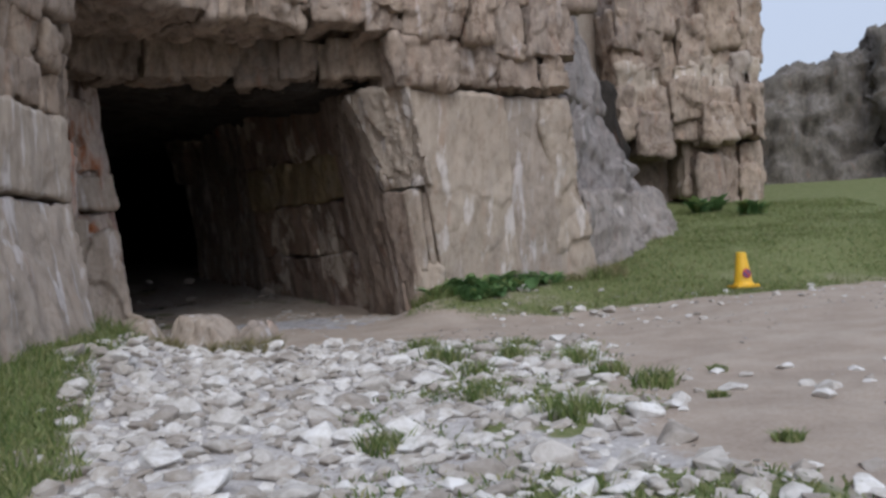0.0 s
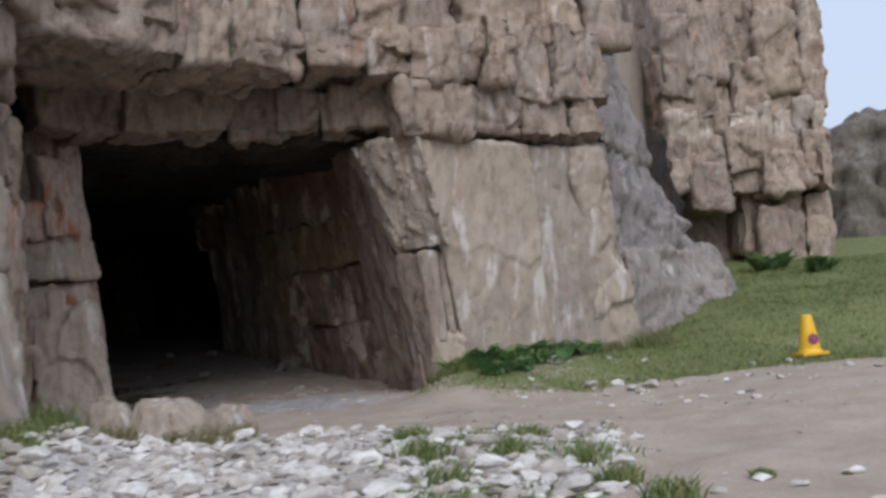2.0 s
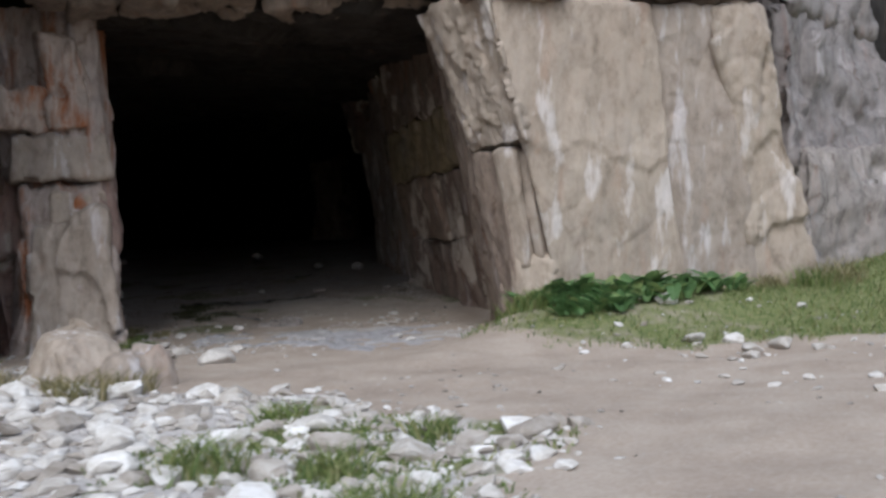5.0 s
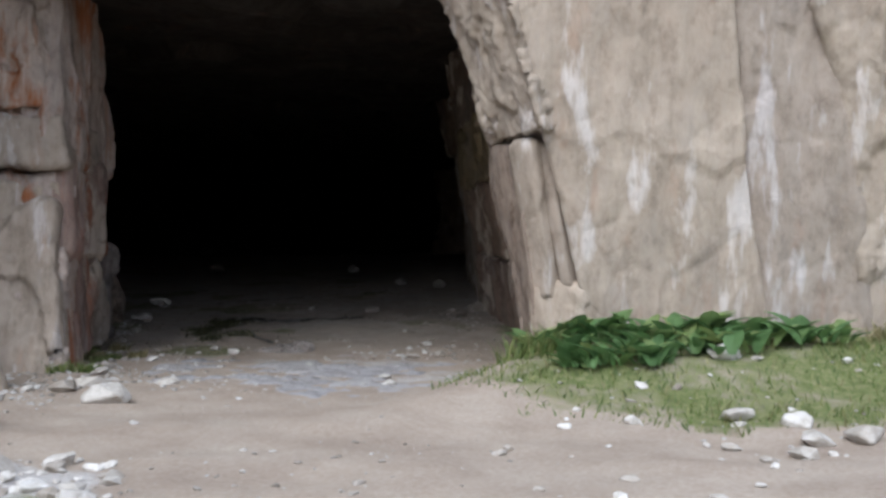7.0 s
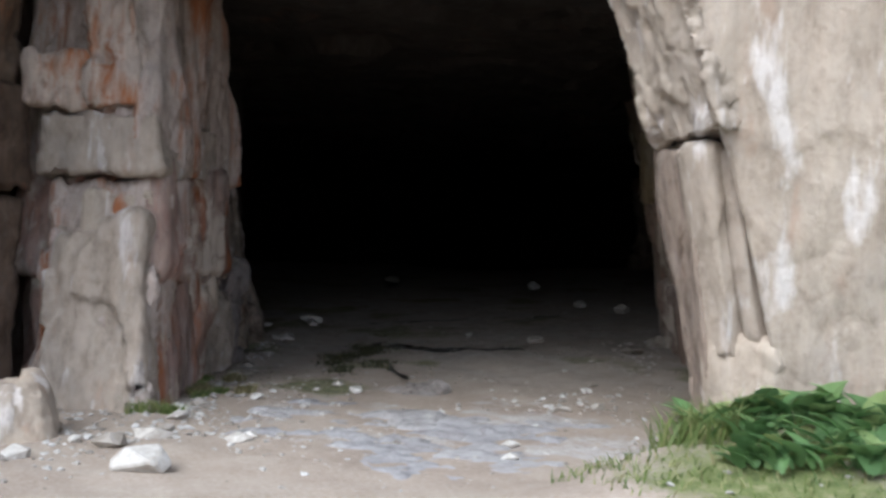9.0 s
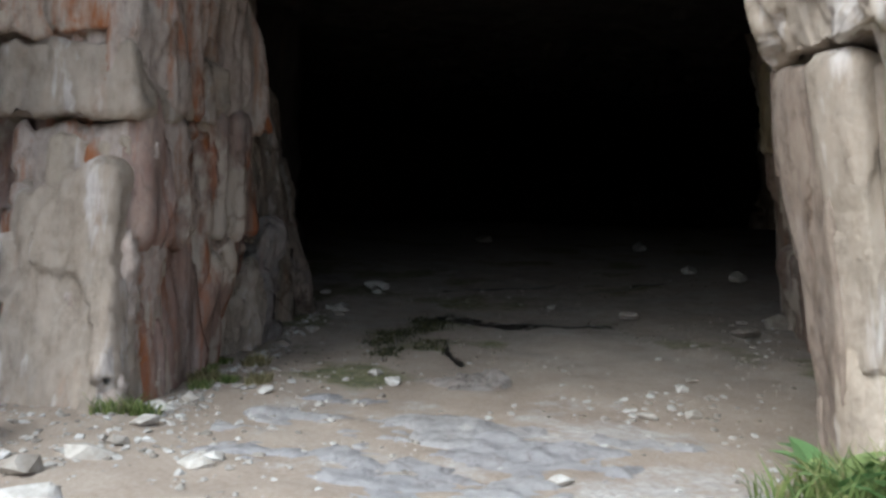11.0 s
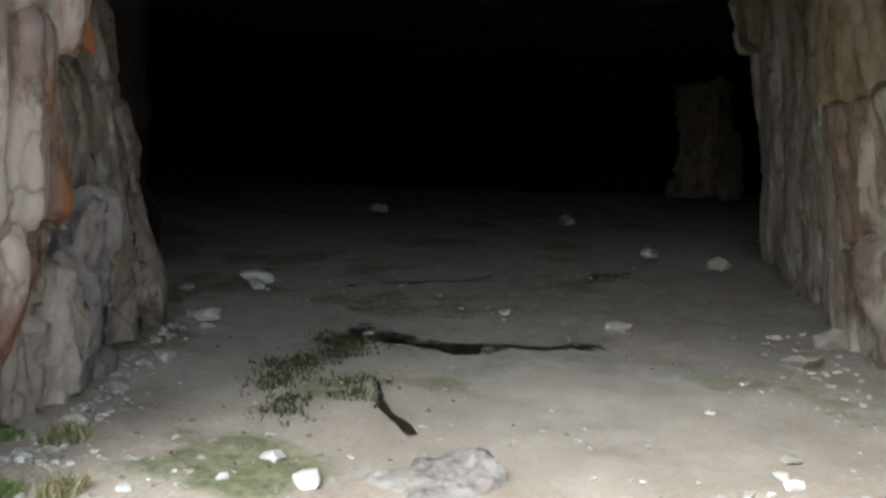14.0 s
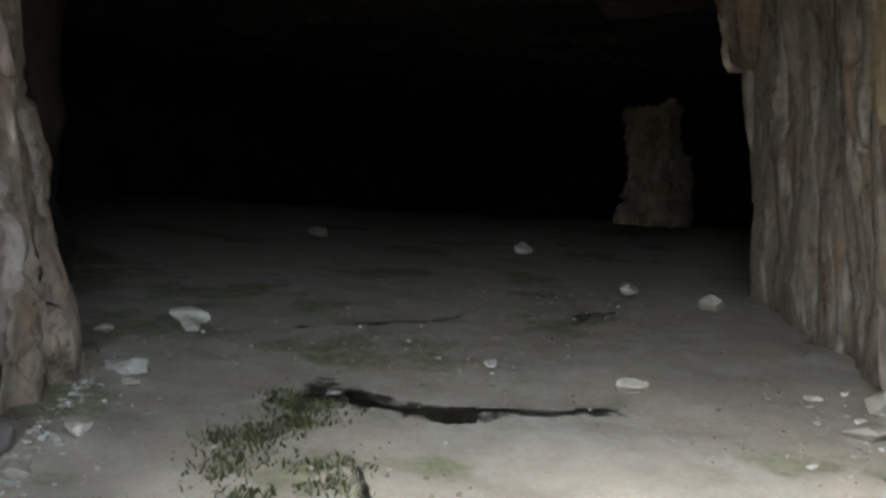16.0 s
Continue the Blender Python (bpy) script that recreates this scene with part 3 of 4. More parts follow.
rock("corner_block", [(-6.95, 15.6, 2.95), (-6.55, 16.15, 2.95), (-7.6, 17.2, 2.95), (-8.1, 16.6, 2.95)], [(-6.95, 15.6, 3.5), (-6.6, 16.1, 3.5), (-7.6, 17.2, 3.5), (-8.1, 16.6, 3.5)], ROCK_RUST, pier, 0.05, 0.05, 0.08, 0.4, 0.03, 10, 6)

# the big smooth face on the other side of the mouth
face = mass("cliff_face", "big smooth cream limestone face leaning over the grass")
back = (-0.4, 0.92)
rock("face_plate", *column([(-0.56, 18.72, 0.3), (0.85, 19.55, 0.3)], [(-0.97, 17.62, 4.2), (0.76, 18.75, 4.16)], back, 3.0), ROCK_PALE, face, 0.045, 0.07, 0.05, 1.6, 0.035, 30, 7)
rock("face_plate", *column([(0.78, 19.62, 0.3), (1.75, 20.1, 0.3)], [(0.7, 18.92, 4.12), (1.42, 19.28, 4.14)], back, 3.0), ROCK_PALE, face, 0.045, 0.07, 0.06, 1.2, 0.035, 30, 12)
rock("face_plate", *column([(1.7, 20.05, 0.3), (2.45, 20.5, 0.3)], [(1.38, 19.2, 4.12), (1.95, 19.5, 4.1)], back, 3.0), ROCK_PALE, face, 0.045, 0.08, 0.09, 0.8, 0.04, 30, 13)
rock("face_bulge", *column([(1.15, 19.65, 0.3), (1.75, 19.98, 0.3)], [(1.1, 19.75, 1.6), (1.6, 20.0, 1.7)], back, 1.5), ROCK_PALE, face, 0.045, 0.05, 0.05, 0.8, 0.03, 8, 14)

# the jamb: a ribbed corner under a ledge, standing on a bulging foot
rock("face_shoulder", [(-1.48, 18.35, 2.45), (-0.7, 17.9, 2.5), (-0.6, 19.6, 2.45), (-2.0, 19.8, 2.45)], [(-2.25, 18.15, 4.3), (-0.98, 17.5, 4.25), (-0.6, 19.6, 4.3), (-2.6, 19.6, 4.3)], ROCK_PALE, face, 0.03, 0.08, 0.1, 0.5, 0.015, 24, 15, tall=0.6, fine=1.0)
rock("jamb_rib", [(-1.28, 18.75, 0.0), (-1.0, 18.5, 0.0), (-0.8, 19.8, 0.0), (-1.8, 19.9, 0.0)], [(-1.75, 18.6, 2.5), (-1.2, 18.24, 2.45), (-0.9, 19.8, 2.5), (-2.1, 19.8, 2.5)], ROCK, face, 0.04, 0.03, 0.05, 0.5, 0.03, 14, 8, tall=0.2, fine=0.6)
rock("jamb_rib", [(-1.1, 18.5, 0.9), (-0.88, 18.42, 0.9), (-0.6, 19.6, 0.9), (-1.2, 19.6, 0.9)], [(-1.25, 18.2, 2.45), (-0.95, 18.14, 2.45), (-0.6, 19.4, 2.45), (-1.3, 19.4, 2.45)], ROCK_PALE, face, 0.035, 0.02, 0.03, 0.5, 0.02, 12, 81, tall=0.2, fine=0.5)
rock("jamb_rib", [(-0.86, 18.5, 1.0), (-0.7, 18.5, 1.0), (-0.5, 19.6, 1.0), (-0.9, 19.6, 1.0)], [(-0.95, 18.22, 2.42), (-0.8, 18.2, 2.42), (-0.5, 19.4, 2.42), (-1.0, 19.4, 2.42)], ROCK_PALE, face, 0.035, 0.02, 0.03, 0.5, 0.02, 12, 82, tall=0.2, fine=0.5)
rock("jamb_foot", [(-1.14, 18.5, 0.1), (-0.62, 18.5, 0.1), (-0.4, 19.5, 0.1), (-1.4, 19.5, 0.1)], [(-1.14, 18.4, 1.2), (-0.6, 18.52, 1.05), (-0.5, 19.3, 1.1), (-1.3, 19.4, 1.3)], ROCK_PALE, face, 0.04, 0.04, 0.05, 0.6, 0.02, 6, 10)

# the lintel: stained slabs that hang back under an overhanging course
lintel = mass("cliff_lintel", "dark stained limestone slabs over the cave mouth")
course(lintel, (-6.2, 15.3), (-4.0, 17.4), 4.5, 5.2, (-0.7, 0.7), 0.9, ROCK_LINTEL, (0.5, 1.1), 0.16, 21, size=0.05, ragged=0.05)
course(lintel, (-4.05, 17.3), (-1.25, 17.85), 4.5, 5.25, (-0.2, 0.98), 0.9, ROCK_LINTEL, (0.4, 0.8), 0.13, 22, size=0.05, ragged=0.05)

over = mass("cliff_overhang", "jointed buff limestone beds jutting above the cave")
line = [(-5.2, 12.3), (-3.45, 15.0), (-2.5, 16.5), (-0.95, 17.1), (1.9, 18.9)]
for n, (z0, z1, jut) in enumerate(((5.2, 5.9, 0.24), (5.7, 6.7, 0.2), (6.4, 7.7, 0.24), (7.5, 9.2, 0.24))):
    for i in range(3):
        a, b = np.array(line[i]), np.array(line[i + 1])
        away = np.array((-(b - a)[1], (b - a)[0])) / np.linalg.norm(b - a)
        course(over, a + away * 0.12 * n, b + away * 0.12 * n, z0, z1, tuple(away), 3.0, ROCK, (0.4, 1.3), jut, 31 + 7 * n + i, size=0.06 if n < 2 else 0.09, ragged=0.2, facet=0.14)
course(over, (-1.15, 17.35), (2.0, 19.2), 4.27, 5.1, (-0.5, 0.86), 2.5, ROCK, (0.8, 1.6), 0.14, 61, size=0.05, ragged=0.06, facet=0.14)
course(over, (-1.0, 17.3), (2.3, 19.3), 4.9, 6.0, (-0.5, 0.86), 2.5, ROCK, (0.5, 1.4), 0.14, 62, size=0.05, ragged=0.2, facet=0.14)
course(over, (-1.0, 17.4), (2.6, 19.7), 5.7, 7.2, (-0.5, 0.86), 2.5, ROCK, (0.5, 1.5), 0.18, 63, size=0.07, ragged=0.2, facet=0.14)
course(over, (-1.0, 17.5), (2.6, 19.8), 7.03, 9.0, (-0.5, 0.86), 2.5, ROCK, (0.8, 1.6), 0.16, 64, size=0.1)

# grey buttress beyond the face
butt = mass("cliff_buttress", "grey lichened limestone buttress spilling down to the grass")
rock("buttress_foot", [(2.3, 20.6, 0.4), (5.5, 25.6, 0.8), (3.5, 28.5, 0.8), (0.5, 23, 0.4)], [(2.3, 21.2, 2.4), (4.5, 25.6, 2.5), (3, 28.5, 2.6), (0.5, 23, 2.4)], ROCK_GREY, butt, 0.09, 0.3, 0.3, 1.1, 0.05, 6, 11)
rock("buttress_middle", [(2.15, 20.9, 2.2), (4.2, 25.3, 2.3), (2.5, 28, 2.3), (0.5, 23, 2.2)], [(2.0, 21.0, 4.6), (3.2, 25.0, 4.6), (1.5, 28, 4.6), (0.2, 23, 4.6)], ROCK_GREY, butt, 0.09, 0.25, 0.28, 1.0, 0.05, 8, 12)
rock("buttress_head", [(1.9, 20.6, 4.5), (3.1, 24.8, 4.5), (1.5, 28, 4.5), (0.2, 23, 4.5)], [(1.3, 20.3, 8.5), (2.2, 24.2, 8.5), (0.5, 28, 8.5), (-0.5, 23, 8.5)], ROCK_GREY, butt, 0.1, 0.22, 0.26, 1.0, 0.05, 8, 13)

# far cliff with an undercut
far = mass("cliff_far", "tall jointed limestone cliff with an undercut at its foot")
fa, fb, fback = np.array((4.2, 30.2)), np.array((8.8, 31.5)), (-0.25, 0.97)
rock("cliff_core", *column([(3.5, 32.2, 1.0), (8.5, 33.2, 1.0)], [(3.5, 32.2, 16), (8.5, 33.0, 16)], fback, 10), ROCK, far, 0.25, 0.1, 0.2, 1.0, 0.05, 20, 14)
course(far, (6.7, 31.1), (8.95, 31.8), 0.8, 3.4, fback, 2.0, ROCK, (0.5, 1.3), 0.3, 71, size=0.09, ragged=0.1)
course(far, (6.4, 31.3), (8.85, 31.9), 2.4, 4.3, fback, 2.0, ROCK, (0.4, 1.0), 0.2, 78, size=0.09, ragged=0.2)
for n, (z0, z1, jut, wide) in enumerate(((4.1, 5.3, 0.3, (0.5, 1.4)), (4.7, 5.9, 0.25, (0.4, 1.2)), (5.5, 6.7, 0.2, (0.3, 1.1)), (6.3, 8.0, 0.28, (0.4, 1.5)), (7.4, 9.6, 0.3, (0.5, 1.6)), (9.0, 12.2, 0.35, (0.6, 1.8)), (11.5, 16, 0.35, (1.0, 2.4)))):
    course(far, fa + (0, 0.1 * n), fb + (0.06 * n, 0.1 * n), z0, z1, fback, 2.5, ROCK_PALE if n == 2 else ROCK, wide, jut, 72 + n, size=0.09 if n < 4 else 0.14, ragged=0.22, facet=0.16, rough=0.1)

# rocky bank across the quarry floor
bank = mass("cliff_bank", "dark rocky quarry bank patched with scrub")
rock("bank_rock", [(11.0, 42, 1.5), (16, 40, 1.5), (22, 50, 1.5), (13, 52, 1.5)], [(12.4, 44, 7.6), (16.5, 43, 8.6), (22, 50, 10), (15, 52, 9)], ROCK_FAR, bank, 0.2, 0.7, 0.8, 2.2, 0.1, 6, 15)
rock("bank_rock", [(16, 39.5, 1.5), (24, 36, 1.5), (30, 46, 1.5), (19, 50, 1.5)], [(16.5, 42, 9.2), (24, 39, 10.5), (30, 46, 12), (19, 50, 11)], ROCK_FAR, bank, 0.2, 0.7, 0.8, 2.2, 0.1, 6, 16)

def far_hill():
    """A pale grassy hill beyond the quarry."""
    xs, ys = np.linspace(5, 110, 60), np.linspace(75, 190, 60)
    x, y = [a.ravel() for a in np.meshgrid(xs, ys)]
    p = np.stack([x, y, x * 0], 1)
    z = -2 + 21 * np.exp(-((x - 62) / 30) ** 2 - ((y - 130) / 28) ** 2) + 9 * np.exp(-((x - 30) / 14) ** 2 - ((y - 110) / 20) ** 2) + 1.5 * fractal(p * 0.06, 4, 5)
    i = np.arange(3600).reshape(60, 60)
    f = np.stack([i[:-1, :-1], i[:-1, 1:], i[1:, 1:], i[1:, :-1]], -1).reshape(-1, 4)
    return tagged(mesh_object("backdrop_hill", np.stack([x, y, z], 1), f, HILL), "pale grassy hillside beyond the quarry", "hill", kind="structure")


far_hill()

# ---- the cave ----
cave = mass("cave_walls", "rough damp limestone walls of a quarried cave")
rock("broken_face", [(-5.95, 16.72, -0.2), (-7.35, 17.75, -0.2), (-8.4, 16.6, -0.2), (-7.2, 15.8, -0.2)], [(-6.15, 16.62, 1.45), (-8.15, 18.8, 1.5), (-9.2, 17.6, 1.5), (-7.6, 15.9, 1.45)], ROCK_BROKEN, cave, 0.035, 0.12, 0.22, 1.0, 0.07, 14, 51, tall=0.22, fine=0.35)
rock("broken_face", [(-6.15, 16.62, 1.4), (-8.15, 18.77, 1.4), (-9.2, 17.6, 1.4), (-7.6, 15.9, 1.4)], [(-6.2, 16.7, 2.5), (-7.9, 18.5, 2.55), (-9.2, 17.6, 2.5), (-7.6, 15.9, 2.5)], ROCK_BROKEN, cave, 0.035, 0.1, 0.18, 0.9, 0.1, 14, 17, tall=0.15, fine=0.35)
rock("cream_slab", [(-5.85, 16.55, -0.2), (-6.3, 17.0, -0.2), (-6.9, 16.5, -0.2), (-6.4, 16.0, -0.2)], [(-6.1, 16.6, 2.2), (-6.5, 16.98, 2.1), (-7.0, 16.5, 2.1), (-6.6, 16.1, 2.2)], ROCK_PALE, cave, 0.035, 0.05, 0.1, 0.7, 0.03, 8, 55, tall=0.4)
rock("red_slab", [(-6.75, 17.3, 0.1), (-7.25, 17.72, 0.1), (-7.8, 17.2, 0.1), (-7.2, 16.7, 0.1)], [(-7.25, 17.85, 1.2), (-7.75, 18.35, 1.5), (-8.3, 17.8, 1.5), (-7.6, 17.2, 1.2)], ROCK_BROKEN, cave, 0.035, 0.1, 0.18, 0.8, 0.05, 8, 56, tall=0.3, fine=0.35)
rock("foot_boulder", [(-7.65, 18.05, -0.1), (-8.4, 18.8, -0.1), (-9.1, 18.2, -0.1), (-8.3, 17.4, -0.1)], [(-7.85, 18.15, 0.95), (-8.4, 18.8, 1.1), (-9.0, 18.3, 1.2), (-8.3, 17.6, 1.1)], ROCK_PALE, cave, 0.03, 0.07, 0.2, 0.4, 0.03, 7, 33, tall=0.5)
rock("foot_boulder", [(-8.5, 18.85, -0.1), (-8.85, 19.3, -0.1), (-9.6, 18.8, -0.1), (-9.2, 18.3, -0.1)], [(-8.4, 18.9, 1.45), (-8.6, 19.2, 1.5), (-9.4, 18.8, 1.6), (-9.1, 18.4, 1.5)], ROCK_GREY, cave, 0.035, 0.06, 0.14, 0.35, 0.04, 8, 34, tall=0.4)
rock("wall_slab", [(-8.85, 19.2, -0.1), (-10.05, 20.3, -0.1), (-11.5, 19.4, -0.1), (-10.0, 18.1, -0.1)], [(-7.9, 17.6, 4.9), (-8.2, 17.9, 4.9), (-10.2, 17.5, 4.9), (-9.2, 16.8, 4.9)], ROCK_CAVE, cave, 0.04, 0.08, 0.2, 0.5, 0.08, 14, 52, tall=0.25, fine=0.9)
rock("wall_left_back", [(-9.95, 20.4, -0.1), (-11.4, 21.2, -0.1), (-13.0, 20.0, -0.1), (-11.2, 19.2, -0.1)], [(-8.5, 18.3, 5.0), (-9.7, 19.1, 5.0), (-11.8, 18.4, 5.0), (-10.4, 17.6, 5.0)], ROCK_CAVE, cave, 0.06, 0.1, 0.16, 0.6, 0.06, 14, 27, tall=0.3)
rock("wall_left_high", [(-6.1, 16.55, 2.45), (-8.2, 18.87, 2.47), (-9.4, 17.8, 2.5), (-7.6, 15.8, 2.5)], [(-6.35, 16.75, 4.7), (-7.45, 18.0, 4.7), (-9.0, 17.0, 4.7), (-7.6, 15.8, 4.7)], ROCK_RUST, cave, 0.035, 0.08, 0.16, 0.6, 0.11, 16, 18, tall=0.12, fine=0.5)
# right-hand wall: a grey rib, stacked brown blocks, then fluted grey rock
rock("wall_rib", [(-1.25, 18.78, -0.1), (-0.3, 19.5, -0.1), (-1.0, 21.6, -0.1), (-2.35, 20.8, -0.1)], [(-2.15, 18.55, 4.6), (-0.5, 19.3, 4.6), (-1.0, 21.6, 4.6), (-3.1, 20.3, 4.6)], ROCK, cave, 0.045, 0.06, 0.09, 0.6, 0.05, 16, 19, tall=0.2, fine=0.7)
for low, high, z0, z1, mat, seed in ((-0.1, 0.14, -0.1, 1.35, ROCK_BLOCK, 83), (0.12, 0.34, 1.38, 2.5, ROCK_BLOCK, 84), (0.36, 0.5, 2.54, 3.5, ROCK_OCHRE, 85), (0.5, 0.66, 3.52, 4.8, ROCK_BLOCK, 86)):
    for (x0, y0), (x1, y1) in (((-2.3, 20.8), (-3.5, 22.2)), ((-3.55, 22.25), (-5.25, 24.05))):
        rock("wall_block", [(x0 - 0.8 * low, y0 - 0.6 * low, z0), (x0 + 1.6, y0 - 0.5, z0), (x1 + 1.6, y1 - 0.5, z0), (x1 - 0.8 * low, y1 - 0.6 * low, z0)], [(x0 - 0.8 * high, y0 - 0.6 * high, z1), (x0 + 1.6, y0 - 0.5, z1), (x1 + 1.6, y1 - 0.5, z1), (x1 - 0.8 * high, y1 - 0.6 * high, z1)], mat, cave, 0.05, 0.06, 0.1, 0.6, 0.03, 16, seed + int(y0), tall=0.4, fine=0.8)
rock("wall_flutes", [(-5.1, 24.1, -0.1), (-3.6, 24.3, -0.1), (-6.0, 29.0, 0.2), (-8.2, 28.3, 0.2)], [(-5.75, 23.85, 5.0), (-3.8, 24.3, 5.0), (-6.0, 29.0, 5.4), (-8.55, 28.0, 5.4)], ROCK_CAVE, cave, 0.05, 0.08, 0.1, 0.6, 0.09, 16, 20, tall=0.15, fine=0.6)
rock("wall_jut", [(-7.6, 27.0, 3.75), (-6.0, 27.2, 3.75), (-6.4, 28.9, 3.75), (-8.85, 28.3, 3.75)], [(-7.9, 26.8, 5.4), (-6.0, 27.0, 5.4), (-6.4, 28.9, 5.4), (-9.2, 28.1, 5.4)], ROCK_BLOCK, cave, 0.06, 0.08, 0.15, 0.5, 0.05, 12, 28, tall=0.4)
# far pillar takes the darker lintel rock; its dimness is put into the colour
rock("rock_pillar", [(-17.0, 38.9, 1.2), (-15.3, 39.0, 1.2), (-15.6, 40.4, 1.2), (-17.0, 40.6, 1.2)], [(-16.6, 39.1, 4.9), (-15.6, 39.1, 4.9), (-15.8, 40.2, 4.9), (-16.7, 40.4, 4.9)], ROCK_LINTEL, cave, 0.07, 0.25, 0.45, 0.7, 0.05, 5, 21)
# added closing walls; their near-black colour stands in for deep shade
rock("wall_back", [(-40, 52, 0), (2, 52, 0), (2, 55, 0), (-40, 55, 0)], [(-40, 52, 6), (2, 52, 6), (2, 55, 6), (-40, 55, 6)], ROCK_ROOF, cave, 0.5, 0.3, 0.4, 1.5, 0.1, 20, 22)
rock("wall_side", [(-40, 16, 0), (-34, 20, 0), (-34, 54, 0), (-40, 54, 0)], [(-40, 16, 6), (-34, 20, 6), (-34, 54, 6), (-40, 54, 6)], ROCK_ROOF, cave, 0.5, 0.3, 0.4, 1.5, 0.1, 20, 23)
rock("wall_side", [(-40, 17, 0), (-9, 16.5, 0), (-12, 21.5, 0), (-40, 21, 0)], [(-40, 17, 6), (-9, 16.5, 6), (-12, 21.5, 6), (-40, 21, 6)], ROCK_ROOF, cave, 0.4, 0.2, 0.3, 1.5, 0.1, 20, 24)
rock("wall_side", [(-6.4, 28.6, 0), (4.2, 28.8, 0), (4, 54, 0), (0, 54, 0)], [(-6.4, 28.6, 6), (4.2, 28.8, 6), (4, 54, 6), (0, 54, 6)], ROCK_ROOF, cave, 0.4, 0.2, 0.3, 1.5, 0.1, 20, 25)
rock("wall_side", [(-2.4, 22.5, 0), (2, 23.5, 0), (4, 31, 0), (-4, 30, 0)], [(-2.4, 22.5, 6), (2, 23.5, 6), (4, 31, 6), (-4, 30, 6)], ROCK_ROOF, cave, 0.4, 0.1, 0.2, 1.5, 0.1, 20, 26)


def prism(name, outline, z0, z1, mat, size=None):
    n = len(outline)
    v = [(x, y, z0) for x, y in outline] + [(x, y, z1) for x, y in outline]
    f = [list(range(n))[::-1], list(range(n, 2 * n))] + [[i, (i + 1) % n, n + (i + 1) % n, n + i] for i in range(n)]
    return mesh_object(name, v, f, mat, None, False)


def make_ceiling():
    """The cave's roof: a slab whose underside is broken into rough beds."""
    xs, ys = np.arange(-36, 1.6, 0.16), np.arange(16.0, 53, 0.16)
    x, y = [a.ravel() for a in np.meshgrid(xs, ys)]
    p = np.stack([x, y, x * 0], 1)
    v1, _, _ = cells(p / 1.4, 77)
    v2, _, _ = cells(p / 0.5, 78)
    deep = np.maximum(0, (x + 3.5) * -0.57 + (y - 18.5) * 0.82)
    z = 4.45 + 0.045 * np.minimum(deep, 30) + 0.28 * (v1 - 0.5) + 0.1 * (v2 - 0.5) + 0.06 * fractal(p * 2, 3, 79)
    keep = (y > np.maximum(17.6 + np.where(x < -4.3, 0.95, 0.2) * (x + 4.3), 16.6)) & ((x < -1.2) | (y > 19.0))
    nx, ny = len(xs), len(ys)
    i = np.arange(nx * ny).reshape(ny, nx)
    f = np.stack([i[:-1, :-1], i[1:, :-1], i[1:, 1:], i[:-1, 1:]], -1).reshape(-1, 4)
    f = f[keep[f].all(1)]
    low = np.stack([x, y, z], 1)
    high = np.stack([x, y, z * 0 + 6.5], 1)
    edge_count = {}
    for quad in f.tolist():
        for a, b in zip(quad, quad[1:] + quad[:1]):
            edge_count[(a, b)] = 1
    rim = [(a, b) for a, b in edge_count if (b, a) not in edge_count]
    n = nx * ny
    faces = f.tolist() + (f[:, ::-1] + n).tolist() + [[b, a, a + n, b + n] for a, b in rim]
    # the roof's shade is in its rock colour
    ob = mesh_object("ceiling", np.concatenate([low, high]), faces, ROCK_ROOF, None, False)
    bm = bmesh.new()
    bm.from_mesh(ob.data)
    bmesh.ops.delete(bm, geom=[v for v in bm.verts if not v.link_faces], context="VERTS")
    bm.to_mesh(ob.data)
    bm.free()
    return tagged(ob, "dark rough bedded rock roof of the cave", "ceiling", kind="structure")


make_ceiling()
hill = prism("hill", [(-60, 5), (-7.2, 5), (-7.2, 14.8), (-5.5, 17.3), (-2.5, 19.3), (-0.5, 19.0), (1.6, 21), (1.8, 26), (4.2, 33), (7.5, 36), (7, 80), (-60, 80)], 6.0, 8.6, GROUND)
tagged(hill, "grassy quarry hilltop above the rock", "hill", kind="structure")
cliff_rear = prism("wall_rear", [(-60, 4.5), (-7.4, 4.5), (-7.4, 14.5), (-9, 16.8), (-40, 17.2), (-60, 17.2)], -0.4, 6.0, ROCK)
tagged(cliff_rear, "limestone behind the left-hand cliff", "cliff", kind="structure")


# ---- loose stones ----
def stone_mesh(r, flat=0.45):
    bm = bmesh.new()
    for _ in range(16):
        v = Vector((r.gauss(0, 1), r.gauss(0, 1), r.gauss(0, 1))).normalized()
        bm.verts.new((v.x * r.uniform(0.8, 1.1), v.y * r.uniform(0.6, 0.9), v.z * flat * r.uniform(0.8, 1.1)))
    bmesh.ops.convex_hull(bm, input=bm.verts)
    bmesh.ops.delete(bm, geom=[v for v in bm.verts if not v.link_faces], context="VERTS")
    bmesh.ops.bevel(bm, geom=list(bm.edges), offset=0.05, segments=1, affect="EDGES", clamp_overlap=True)
    me = bpy.data.meshes.new("stone")
    bm.to_mesh(me)
    bm.free()
    me.materials.append(STONE)
    return me


dice, lots = random.Random(4), np.random.RandomState(7)
STONES = [stone_mesh(dice, dice.uniform(0.38, 0.7)) for _ in range(9)]


def heights(x, y):
    p = np.stack([x, y, np.zeros(len(x))], 1)
    return rise(x, y) + fractal(p * 1.1, 3, 3) * 0.05 + fractal(p * 4, 3, 9) * 0.025


def height(x, y):
    return float(heights(np.array([float(x)]), np.array([float(y)]))[0])


